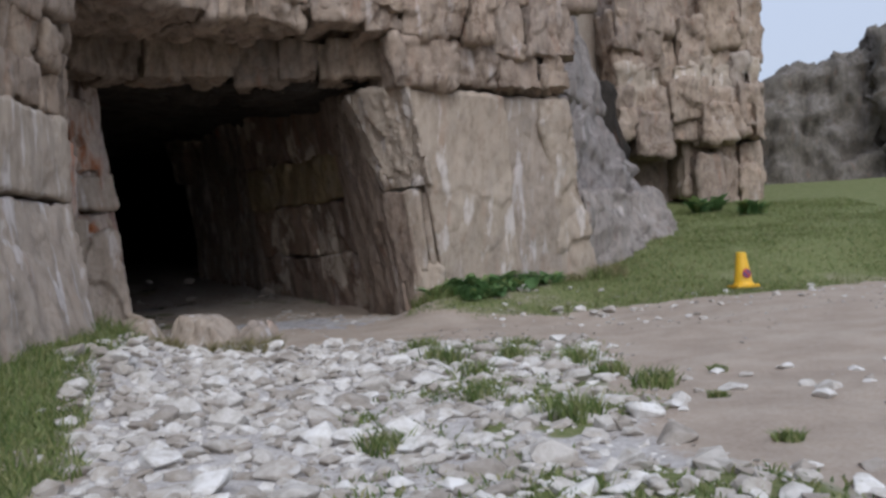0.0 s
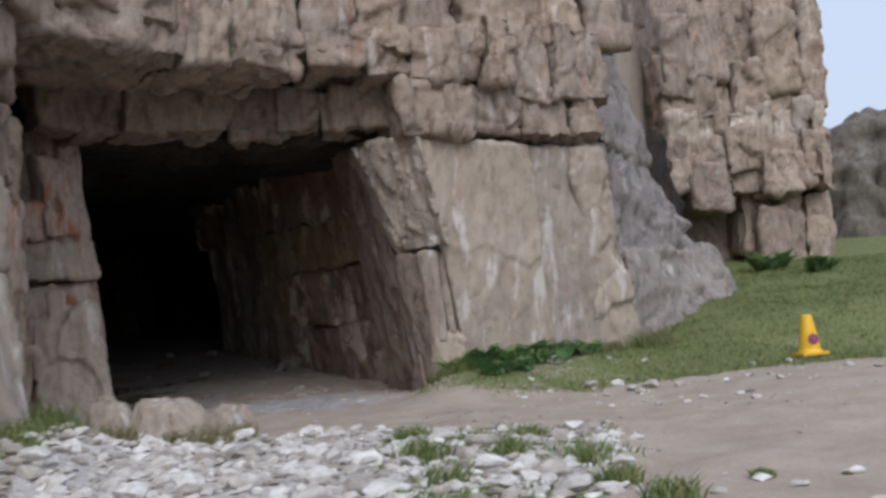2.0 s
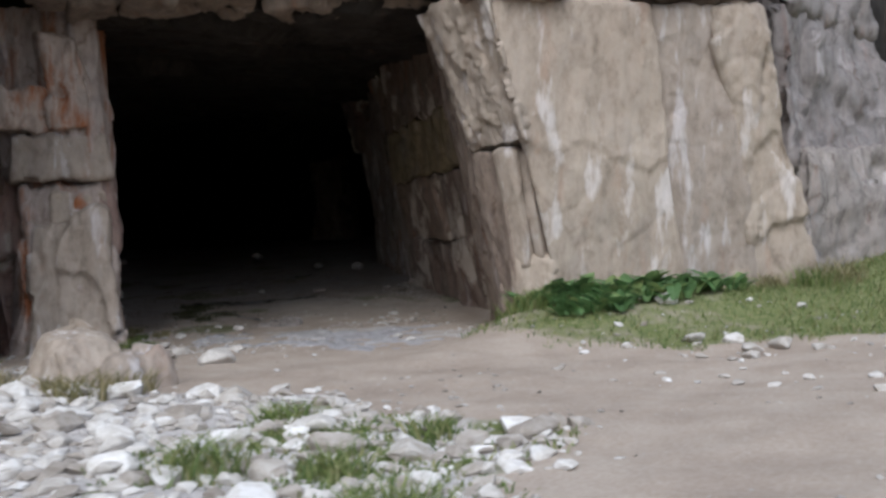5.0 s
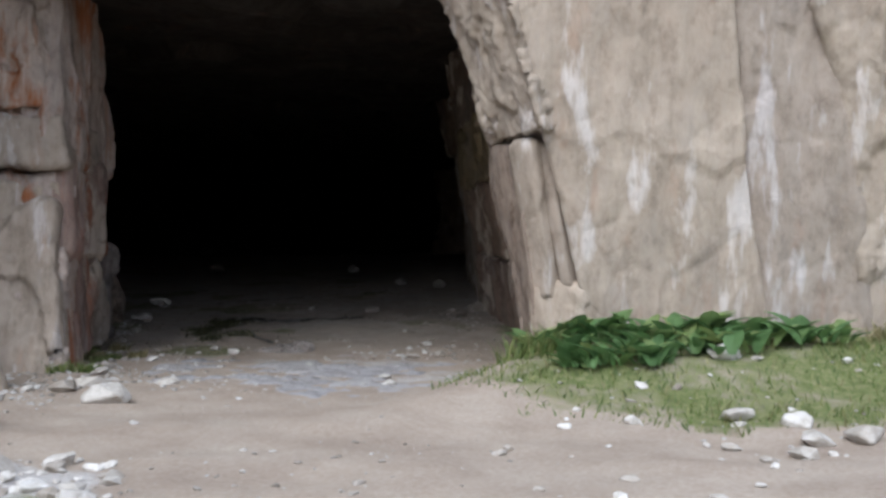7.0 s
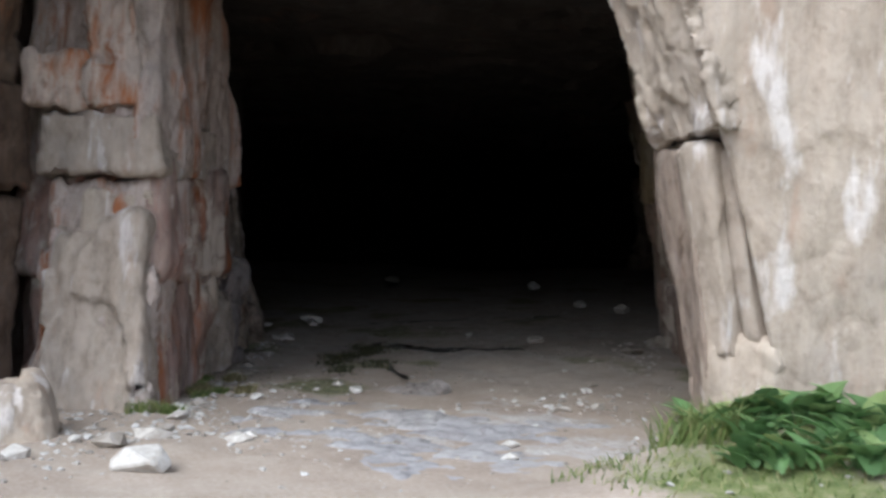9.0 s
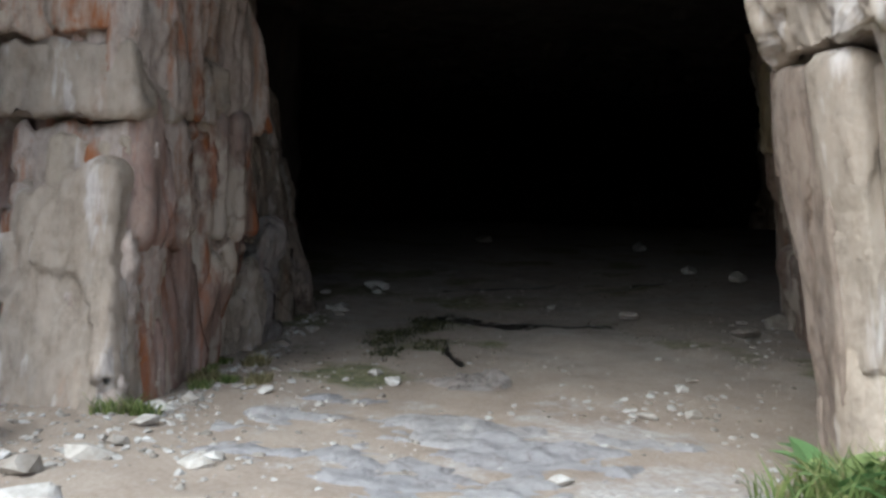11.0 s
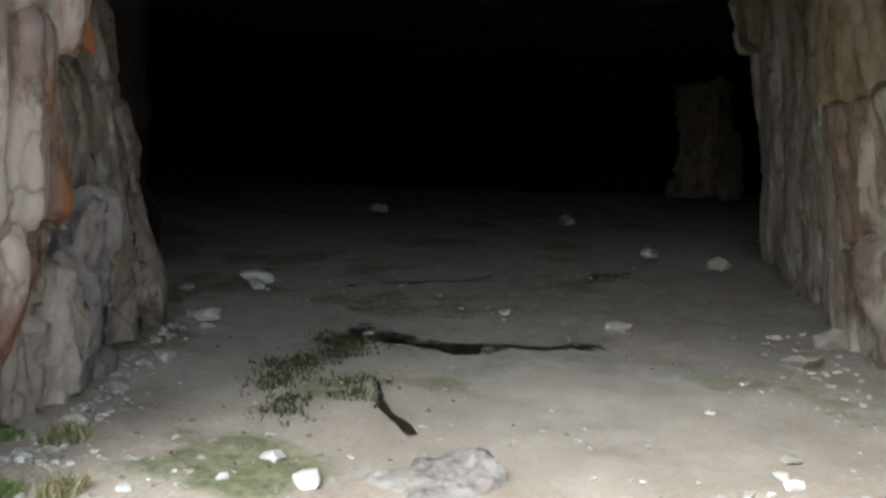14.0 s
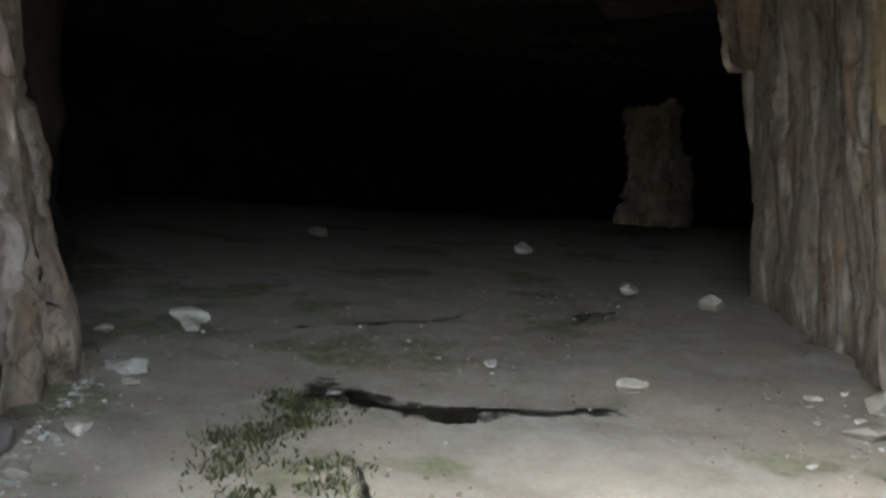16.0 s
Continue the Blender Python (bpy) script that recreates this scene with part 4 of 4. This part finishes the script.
def put_stone(x, y, size, label="pale broken limestone lying on the ground", group="loose limestone rubble", tilt=14, sink=0.25):
    ob = new("stone", dice.choice(STONES))
    ob.matrix_world = pose(x, y, height(x, y) + size * (0.4 - sink), dice.uniform(-tilt, tilt), dice.uniform(-tilt, tilt), dice.uniform(0, 360)) @ Matrix.Diagonal((size, size, size, 1))
    return tagged(ob, label, "stone", group)


def places(spot, count):
    """Rows of x, y, z on the ground, from a function that gives arrays of spots."""
    x, y = spot(count)
    return np.stack([x, y, heights(x, y)], 1)


def thinned(count, low, high, chance):
    """count random spots in a rectangle, each kept by its chance."""
    xs, ys, have = [], [], 0
    while have < count:
        x, y = lots.uniform(low[0], high[0], count * 2), lots.uniform(low[1], high[1], count * 2)
        n = fractal(np.stack([x, y, x * 0], 1) * 0.8, 4, 21)
        keep = lots.random(count * 2) < chance(x, y, n)
        xs.append(x[keep])
        ys.append(y[keep])
        have += int(keep.sum())
    return np.concatenate(xs)[:count], np.concatenate(ys)[:count]


def scatter(count, spot, sizes, name, label, mat=STONE):
    """Many small stones in one mesh."""
    verts, faces, base = [], [], 0
    shapes = []
    for me in STONES:
        co = np.zeros(len(me.vertices) * 3)
        me.vertices.foreach_get("co", co)
        shapes.append((co.reshape(-1, 3), [list(p.vertices) for p in me.polygons]))
    for x, y, z in places(spot, count):
        s = sizes[0] + (sizes[1] - sizes[0]) * dice.random() ** 2.5
        co, polys = dice.choice(shapes)
        m = np.array(pose(0, 0, 0, dice.uniform(-20, 20), dice.uniform(-20, 20), dice.uniform(0, 360)).to_3x3())
        verts.append(co @ m.T * s + (x, y, z + s * 0.12))
        faces += [[base + i for i in p] for p in polys]
        base += len(co)
    ob = mesh_object(name, np.concatenate(verts), faces, mat, None, False)
    return tagged(ob, label, "stones", kind="stuff")


def in_rubble(count):
    return thinned(count, (-5.2, 2.0), (3.2, 14.4), rubble_at)


for x, y in zip(*in_rubble(270)):
    put_stone(x, y, dice.uniform(0.09, 0.24))
scatter(5200, in_rubble, (0.02, 0.13), "rubble", "small pale limestone chips covering the track")


def by_track(count):
    return lots.uniform(1.9, 4.6, count), lots.uniform(4.6, 10.0, count)


for x, y in zip(*by_track(26)):
    put_stone(x, y, dice.uniform(0.05, 0.15), "pale limestone half sunk in the trodden earth", sink=0.35)


def in_entrance(count):
    spots = []
    for _ in range(count):
        t, d, o = dice.random(), dice.uniform(0.1, 7), abs(dice.gauss(0, 0.45)) + 0.12
        if t < 0.45:
            spots.append((-5.8 - 0.75 * 0.85 * d + 0.66 * o, 16.7 + 0.66 * 0.85 * d - 0.2 * o))
        elif t < 0.7:
            spots.append((-1.3 - 0.6 * d - 0.78 * o, 18.9 + 0.8 * d - 0.6 * o))
        else:
            spots.append((dice.uniform(-7, -1.6), dice.uniform(14.5, 21)))
    return np.array(spots).T


scatter(900, in_entrance, (0.006, 0.05), "chips", "limestone chips strewn over the cave entrance", DUSTY)


def below_pier(count):
    return thinned(count, (-6.4, 13.6), (-2.6, 17.2), lambda x, y, n: step(-x + 0.9 * n, 2.9 + 0.35 * (y - 14), 4.4 + 0.35 * (y - 14)))


scatter(900, below_pier, (0.01, 0.055), "rubble", "broken limestone spilling from the foot of the pier", DUSTY)
for x, y in zip(*below_pier(16)):
    put_stone(x, y, dice.uniform(0.05, 0.13), "pale broken limestone below the rock pier", "stones about the cave mouth")


def in_corner(count):
    x, y = lots.normal(-6.6, 0.8, count), lots.normal(17.9, 0.4, count)
    return np.where(np.arange(count) % 3 == 0, lots.normal(-3.9, 0.35, count), x), np.where(np.arange(count) % 3 == 0, lots.normal(20.3, 0.4, count), y)


scatter(260, in_corner, (0.01, 0.06), "corner_chips", "limestone chips lying in heaps by the cave wall", DUSTY)


def on_cave_floor(count):
    def chance(x, y, n):
        deep = (x + 3.5) * -0.57 + (y - 18.5) * 0.82
        return step(deep, 0.5, 2) * step(n, -0.3, 0.4)

    return thinned(count, (-11, 18), (-3.0, 27), chance)


scatter(1500, on_cave_floor, (0.006, 0.03), "earth_crumbs", "dark crumbs of earth strewn over the cave floor", CRUMB)
scatter(260, on_cave_floor, (0.008, 0.04), "floor_chips", "limestone chips scattered on the cave floor", DUSTY)


def on_grass(count):
    return lots.uniform(0.2, 7, count), lots.uniform(13.5, 19, count)


def on_path(count):
    return thinned(count, (-4.5, 8.0), (7.5, 19.0), lambda x, y, n: step(n, -0.3, 0.5) * ((x > 1) | (y > 12)))


scatter(1100, on_path, (0.008, 0.04), "path_chips", "small limestone chips trodden into the earth path", DUSTY)
scatter(160, on_grass, (0.02, 0.1), "grass_stones", "limestone chips strewn in the grass")

for x, y, s in ((-6.94, 23.21, 0.17), (-8.15, 23.0, 0.1), (-5.2, 23.18, 0.22), (-5.36, 24.0, 0.2), (-9.48, 27.3, 0.22), (-8.21, 27.0, 0.2), (-8.38, 19.15, 0.13), (-4.3, 21.23, 0.09), (-4.2, 20.95, 0.08), (-5.82, 18.93, 0.14), (-9.85, 20.8, 0.19), (-10.1, 20.75, 0.13), (-9.6, 20.6, 0.09), (-11.3, 22.2, 0.27),
                (-10.9, 22.0, 0.15), (-11.2, 21.3, 0.14), (-13.4, 30.4, 0.24), (-17.5, 29.3, 0.3), (-8.4, 21.5, 0.07), (-5.9, 24.05, 0.08), (-8.75, 19.75, 0.13), (-3.65, 19.9, 0.12), (-3.47, 20.24, 0.09), (-7.56, 18.48, 0.12), (-6.33, 17.66, 0.08), (-6.2, 17.75, 0.07), (-5.89, 17.72, 0.1), (-6.23, 19.02, 0.1), (-4.09, 20.84, 0.07), (-5.35, 23.5, 0.08),
                (-4.4, 15.8, 0.2), (-4.2, 15.4, 0.17), (-3.9, 16.3, 0.13), (-3.4, 15.2, 0.26), (-5.1, 16.4, 0.14), (-4.7, 16.1, 0.1), (-2.6, 18.0, 0.1), (-2.2, 17.6, 0.1), (2.03, 16.7, 0.16), (2.32, 16.9, 0.2), (1.39, 16.98, 0.17), (1.8, 17.09, 0.15), (2.1, 16.2, 0.12), (1.6, 16.3, 0.09), (2.7, 16.6, 0.12), (0.9, 18.3, 0.2), (-5.2, 11.2, 0.24), (-4.6, 10.9, 0.16), (-4.4, 12.4, 0.2), (-2.4, 11.4, 0.2)):
    put_stone(x, y, s, "pale limestone lump lying on the dirt floor", "stones about the cave mouth", 8, 0.2)


def boulder(corners, high, seed, label):
    ob = rock("boulder", corners, [(x, y, z + 0.03) for x, y, z in high], ROCK_PALE, None, 0.045, 0.06, 0.12, 0.5, 0.0, 4, seed, fine=0.6)
    return tagged(ob, label, "boulder", "boulders before the cave")


boulder([(-4.3, 13.2, -0.1), (-3.1, 12.6, -0.1), (-2.9, 13.6, -0.1), (-4.0, 14.2, -0.1)], [(-4.05, 13.4, 0.56), (-3.5, 13.1, 0.46), (-3.3, 13.6, 0.42), (-3.9, 14.0, 0.54)], 31, "low pale limestone boulder with grass at its foot")
boulder([(-3.35, 13.3, -0.1), (-2.7, 12.9, -0.1), (-2.5, 13.6, -0.1), (-3.1, 13.9, -0.1)], [(-3.2, 13.4, 0.46), (-2.8, 13.1, 0.42), (-2.7, 13.6, 0.4), (-3.0, 13.8, 0.44)], 32, "small pale limestone boulder beside a larger one")
boulder([(-5.6, 14.7, -0.1), (-4.75, 14.5, -0.1), (-4.7, 15.2, -0.1), (-5.5, 15.5, -0.1)], [(-5.45, 14.85, 0.5), (-4.95, 14.75, 0.44), (-4.9, 15.1, 0.46), (-5.4, 15.3, 0.54)], 35, "pale limestone boulder fallen below the pier")
slab = rock("rock_slab", [(-5.85, 19.0, 0.0), (-5.0, 19.15, 0.0), (-5.05, 19.75, 0.0), (-5.65, 20.15, 0.0)], [(-5.7, 19.12, 0.13), (-5.15, 19.3, 0.12), (-5.15, 19.7, 0.2), (-5.55, 20.0, 0.23)], ROCK_GREY, None, 0.03, 0.03, 0.07, 0.22, 0.02, 4, 33)
tagged(slab, "pale worn limestone slab showing through the dirt floor", "rock")


def flush_slab(x, y, long, wide, turn, seed):
    """Bedrock worn level with the earth."""
    c, n = math.cos(radians(turn)), math.sin(radians(turn))
    ring = [(x + c * a * long - n * b * wide, y + n * a * long + c * b * wide) for a, b in ((-1, -1), (1, -1), (1, 1), (-1, 1))]
    ob = rock("rock_slab", [(*p, height(*p) - 0.2) for p in ring], [(*p, height(*p) + 0.008) for p in ring], ROCK_SLAB, None, 0.05, 0.035, 0.05, 0.3, 0.0, 3, seed)
    return tagged(ob, "blue-grey bedrock worn level with the earth", "rock", "flush bedrock")


for k, (x, y, long, wide, turn) in enumerate(((-4.6, 17.5, 0.75, 0.5, 35), (-4.0, 18.3, 0.7, 0.45, 40), (-3.1, 18.3, 0.7, 0.55, 20), (-2.3, 17.6, 0.55, 0.45, 15), (-3.3, 17.2, 0.7, 0.45, 10), (-2.5, 16.8, 0.6, 0.3, -10), (-5.4, 18.2, 0.4, 0.2, 40), (-3.0, 19.2, 0.45, 0.22, 30), (-4.2, 16.7, 0.5, 0.25, 20))):
    flush_slab(x, y, long, wide, turn, 40 + k)


# ---- grass and plants ----
def blades(name, count, spot, lengths, mat, label, wide=0.006):
    v, f = [], []
    for x, y, z in places(spot, count).tolist():
        z, h, a, w = z - 0.01, dice.uniform(*lengths), dice.uniform(0, math.tau), wide * dice.uniform(0.7, 1.4)
        dx, dy, lean = math.cos(a) * w, math.sin(a) * w, dice.uniform(0.2, 1.1) * h
        b = dice.uniform(0, math.tau)
        lx, ly = math.cos(b) * lean, math.sin(b) * lean
        i = len(v)
        v += [(x - dx, y - dy, z), (x + dx, y + dy, z), (x + dx * 0.7 + lx * 0.4, y + dy * 0.7 + ly * 0.4, z + h * 0.6), (x - dx * 0.7 + lx * 0.4, y - dy * 0.7 + ly * 0.4, z + h * 0.6), (x + lx, y + ly, z + h * 0.95)]
        f += [[i, i + 1, i + 2, i + 3], [i + 3, i + 2, i + 4]]
    ob = mesh_object(name, v, f, mat, None, False)
    return tagged(ob, label, "grass", kind="stuff")


def on_bank(count):
    def chance(x, y, n):
        ahead = (x - 0.38) * 0.512 - (y - 18.84) * 0.84
        inside = ahead < 2.4 + 0.9 * n + 1.2 * np.clip((x - 3) / 3, 0, 1) - 1.3 * np.clip((0.4 - x) / 1.4, 0, 1)
        return inside * ((ahead > 0) | (x > 2.6)) * (0.3 + step(n, -0.3, 0.35))

    return thinned(count, (-1.2, 13.0), (11, 31), chance)


def on_left(count):
    return thinned(count, (-5.2, 4.5), (-2.2, 13.2), lambda x, y, n: (x < -2.3 - 0.32 * (y - 6) + 0.7 * n) * 1.0)


blades("grass", 48000, on_bank, (0.025, 0.1), GRASS, "short green turf on the quarry bank")
blades("grass", 15000, on_left, (0.04, 0.15), GRASS, "rough green grass at the cliff foot")


def in_thin_rubble(count):
    return thinned(count, (-0.8, 4.0), (3.0, 12.4), lambda x, y, n: rubble_at(x, y, n) * step(n, -0.05, 0.25))


blades("grass", 6000, in_thin_rubble, (0.03, 0.08), GRASS, "short grass coming up between the stones", 0.009)
blades("dry_grass", 2500, on_bank, (0.05, 0.14), DRY_GRASS, "straw-coloured dead grass in the turf")


def tuft(x, y, size, mat=GRASS, count=160, label="tuft of green grass growing among the stones"):
    def spot(count):
        a, r = lots.uniform(0, math.tau, count), size * lots.random(count) ** 0.6
        return x + np.cos(a) * r, y + np.sin(a) * r

    ob = blades("grass_tuft", count, spot, (size * 0.5, size * 1.1), mat, label, 0.008)
    del ob["kind"]
    return tagged(ob, label, "grass", "grass tufts")


for x, y, s in ((-0.15, 10.8, 0.26), (0.6, 11.0, 0.2), (1.3, 10.3, 0.24), (0.3, 8.3, 0.22), (1.0, 7.2, 0.25), (-0.3, 6.6, 0.18), (0.7, 12.0, 0.16), (1.8, 8.6, 0.2), (0.2, 9.5, 0.2), (1.5, 9.3, 0.18), (-0.5, 12.2, 0.2), (-4.5, 12.3, 0.32), (-4.6, 12.8, 0.3), (-4.9, 13.3, 0.25), (-6.2, 16.35, 0.16), (-5.75, 16.4, 0.17), (-5.5, 16.55, 0.12), (-7.2, 17.75, 0.1), (-6.9, 17.6, 0.11), (-6.6, 17.7, 0.09), (-6.4, 17.35, 0.1), (-7.5, 18.05, 0.08), (2.4, 19.9, 0.3), (-0.9, 18.0, 0.3), (-0.6, 17.7, 0.3), (2.3, 6.3, 0.09), (2.2, 7.9, 0.08), (2.5, 9.3, 0.08)):
    tuft(x, y, s)
for x, y, s in ((-3.9, 12.7, 0.22), (-2.85, 12.75, 0.28), (-3.3, 12.95, 0.2), (-2.7, 13.1, 0.24), (2.7, 20.2, 0.35), (1.9, 19.7, 0.2), (-6.7, 17.5, 0.14), (-7.3, 18.3, 0.14), (-6.4, 17.9, 0.12)):
    tuft(x, y, s, DRY_GRASS, 140, "tuft of straw-coloured dry grass beside the rock")


MOSS_SPOTS = np.array(((-7.86, 20.31, 0.14), (-7.97, 20.55, 0.11), (-8.07, 20.76, 0.14), (-8.21, 21.09, 0.17), (-8.1, 20.98, 0.12), (-7.71, 20.17, 0.12), (-8.05, 20.33, 0.09), (-8.36, 21.19, 0.13), (-6.95, 20.18, 0.1), (-7.25, 20.38, 0.11), (-7.12, 19.74, 0.09), (-7.57, 19.91, 0.09), (-6.9, 19.53, 0.09), (-8.58, 21.2, 0.1)))


def on_moss(count):
    at = MOSS_SPOTS[lots.randint(0, len(MOSS_SPOTS), count)]
    return at[:, 0] + lots.normal(0, 1, count) * at[:, 2], at[:, 1] + lots.normal(0, 1, count) * at[:, 2]


ob = blades("moss", 2000, on_moss, (0.012, 0.07), MOSS, "low dark moss clumped on the damp cave floor", 0.009)
tagged(ob, "low dark moss clumped on the damp cave floor", "moss", kind="stuff")


def leafy_plant(x, y, size):
    plant = tagged(new("leafy_plant"), "clump of broad green leaves at the cliff foot", "plant", "leafy plants")
    plant.matrix_world = pose(x, y, height(x, y))
    for _ in range(dice.randint(16, 24)):
        bm = bmesh.new()
        a, long, up = dice.uniform(0, math.tau), size * dice.uniform(0.6, 1.25), dice.uniform(0.75, 1.5)
        wide = long * dice.uniform(0.3, 0.5)
        rows = []
        for i in range(6):
            s = i / 5
            w = wide * math.sin(math.pi * (0.08 + 0.9 * s) ** 0.8) * 0.5
            r, h = long * s * math.cos(up * (1 - 0.5 * s)), long * (math.sin(up) * s - 0.36 * s * s)
            rows.append([bm.verts.new((r, e * w, max(0.0, h) + abs(e) * w * 0.35 + 0.02)) for e in (-1, 0, 1)])
        for p, q in zip(rows, rows[1:]):
            bm.faces.new((p[0], p[1], q[1], q[0]))
            bm.faces.new((p[1], p[2], q[2], q[1]))
        bmesh.ops.solidify(bm, geom=list(bm.faces), thickness=0.003)
        bmesh.ops.rotate(bm, verts=bm.verts, cent=(0, 0, 0), matrix=Matrix.Rotation(a, 3, "Z"))
        bmesh.ops.translate(bm, verts=bm.verts, vec=(dice.gauss(0, 0.1), dice.gauss(0, 0.1), 0))
        me = bpy.data.meshes.new("leaf")
        bm.to_mesh(me)
        bm.free()
        me.materials.append(LEAF)
        ob = new("leaf", me)
        ob.parent = plant
    return plant


for x, y, s in ((-0.5, 18.1, 0.34), (-0.1, 18.2, 0.36), (0.3, 18.4, 0.38), (0.55, 18.6, 0.4), (0.9, 18.9, 0.36), (1.2, 19.1, 0.36), (0.2, 17.9, 0.3), (0.7, 18.2, 0.3), (-0.3, 17.75, 0.28), (1.5, 19.3, 0.28), (0.05, 17.6, 0.26), (-0.7, 17.9, 0.3), (0.45, 17.8, 0.3), (0.9, 18.4, 0.32), (-0.1, 17.4, 0.24), (6.2, 28.8, 0.7), (6.6, 29.2, 0.6), (7.2, 27.6, 0.6), (7.6, 27.8, 0.5)):
    leafy_plant(x, y, s)


# ---- the traffic cone ----
def lathe(profile, sides=28, square=0.0):
    bm = bmesh.new()
    rings = [[bm.verts.new((r * math.cos(math.tau * i / sides), r * math.sin(math.tau * i / sides), z)) for i in range(sides)] for r, z in profile]
    for a, b in zip(rings, rings[1:]):
        for i in range(sides):
            bm.faces.new((a[i], a[(i + 1) % sides], b[(i + 1) % sides], b[i]))
    bm.faces.new(rings[0][::-1])
    bm.faces.new(rings[-1])
    return bm


def part(name, bm, mat, parent, label=""):
    me = bpy.data.meshes.new(name)
    bm.to_mesh(me)
    bm.free()
    me.materials.append(mat)
    ob = new(name, me)
    ob.parent = parent
    return tagged(ob, label)


def no_waiting_cone(x, y):
    cone = tagged(new("traffic_cone"), "yellow plastic no-waiting cone standing on the grass", "traffic cone")
    cone.matrix_world = pose(x, y, height(x, y) + 0.01, 1, -1, -75)
    base = bmesh.new()
    bmesh.ops.create_cube(base, size=1)
    bmesh.ops.scale(base, verts=base.verts, vec=(0.46, 0.46, 0.06))
    bmesh.ops.translate(base, verts=base.verts, vec=(0, 0, 0.03))
    bmesh.ops.bevel(base, geom=list(base.edges), offset=0.018, segments=2, affect="EDGES")
    part("base", base, YELLOW, cone, "scuffed square yellow foot")
    part("body", lathe([(0.2, 0.055), (0.185, 0.09), (0.17, 0.1), (0.095, 0.62), (0.09, 0.66), (0.075, 0.67)]), YELLOW, cone)
    for name, mat, r0, r1, off in (("sign_ring", RED, 0.0, 0.088, 0.006), ("sign_disc", BLUE, 0.0, 0.07, 0.01)):
        bm = bmesh.new()
        bmesh.ops.create_circle(bm, cap_ends=True, segments=24, radius=r1)
        bmesh.ops.solidify(bm, geom=list(bm.faces), thickness=0.006)
        bmesh.ops.rotate(bm, verts=bm.verts, cent=(0, 0, 0), matrix=Matrix.Rotation(radians(82), 3, "Y"))
        bmesh.ops.translate(bm, verts=bm.verts, vec=(0.158 + off, 0, 0.27))
        part(name, bm, mat, cone)
    bm = bmesh.new()
    bmesh.ops.create_cube(bm, size=1)
    bmesh.ops.scale(bm, verts=bm.verts, vec=(0.006, 0.03, 0.15))
    bmesh.ops.rotate(bm, verts=bm.verts, cent=(0, 0, 0), matrix=Matrix.Rotation(radians(40), 3, "X") @ Matrix.Rotation(radians(-8), 3, "Y"))
    bmesh.ops.translate(bm, verts=bm.verts, vec=(0.176, 0, 0.27))
    part("sign_bar", bm, RED, cone)


no_waiting_cone(5.0, 18.9)


# ---- damp mud in the floor's hollows ----
def mud_patch(points, width, seed):
    """An uneven wet streak along a line of points."""
    r = random.Random(seed)
    bm = bmesh.new()
    rows, a, b = [], width * 0.3, width * 0.3
    for (x0, y0), (x1, y1) in zip(points, points[1:]):
        n = max(3, int(math.hypot(x1 - x0, y1 - y0) / 0.035))
        nx, ny = -(y1 - y0), x1 - x0
        l = math.hypot(nx, ny)
        for i in range(n):
            s = i / n
            x, y = x0 + (x1 - x0) * s, y0 + (y1 - y0) * s
            a, b = [min(width * 0.75, max(width * 0.08, v + width * r.uniform(-0.16, 0.16))) for v in (a, b)]
            rows.append([bm.verts.new((x + nx / l * o, y + ny / l * o, height(x + nx / l * o, y + ny / l * o) + 0.012)) for o in (-a, 0, b)])
    for p, q in zip(rows, rows[1:]):
        bm.faces.new((p[0], p[1], q[1], q[0]))
        bm.faces.new((p[1], p[2], q[2], q[1]))
    me = bpy.data.meshes.new("mud_patch")
    bm.to_mesh(me)
    bm.free()
    me.materials.append(MUD)
    return tagged(new("mud_patch", me), "black wet mud lying in a crack of the floor", "mud", "mud patches")


mud_patch([(-8.4, 21.5), (-7.95, 21.5), (-7.6, 21.6), (-7.3, 21.85)], 0.42, 1)
mud_patch([(-7.35, 21.85), (-7.1, 22.2), (-6.75, 22.6)], 0.06, 2)
mud_patch([(-7.1, 20.5), (-6.6, 20.15), (-6.05, 19.92)], 0.06, 3)
mud_patch([(-10.4, 22.9), (-9.8, 24.0), (-9.9, 25.0)], 0.08, 4)
mud_patch([(-8.95, 24.3), (-8.75, 25.0), (-8.85, 26.0)], 0.07, 5)
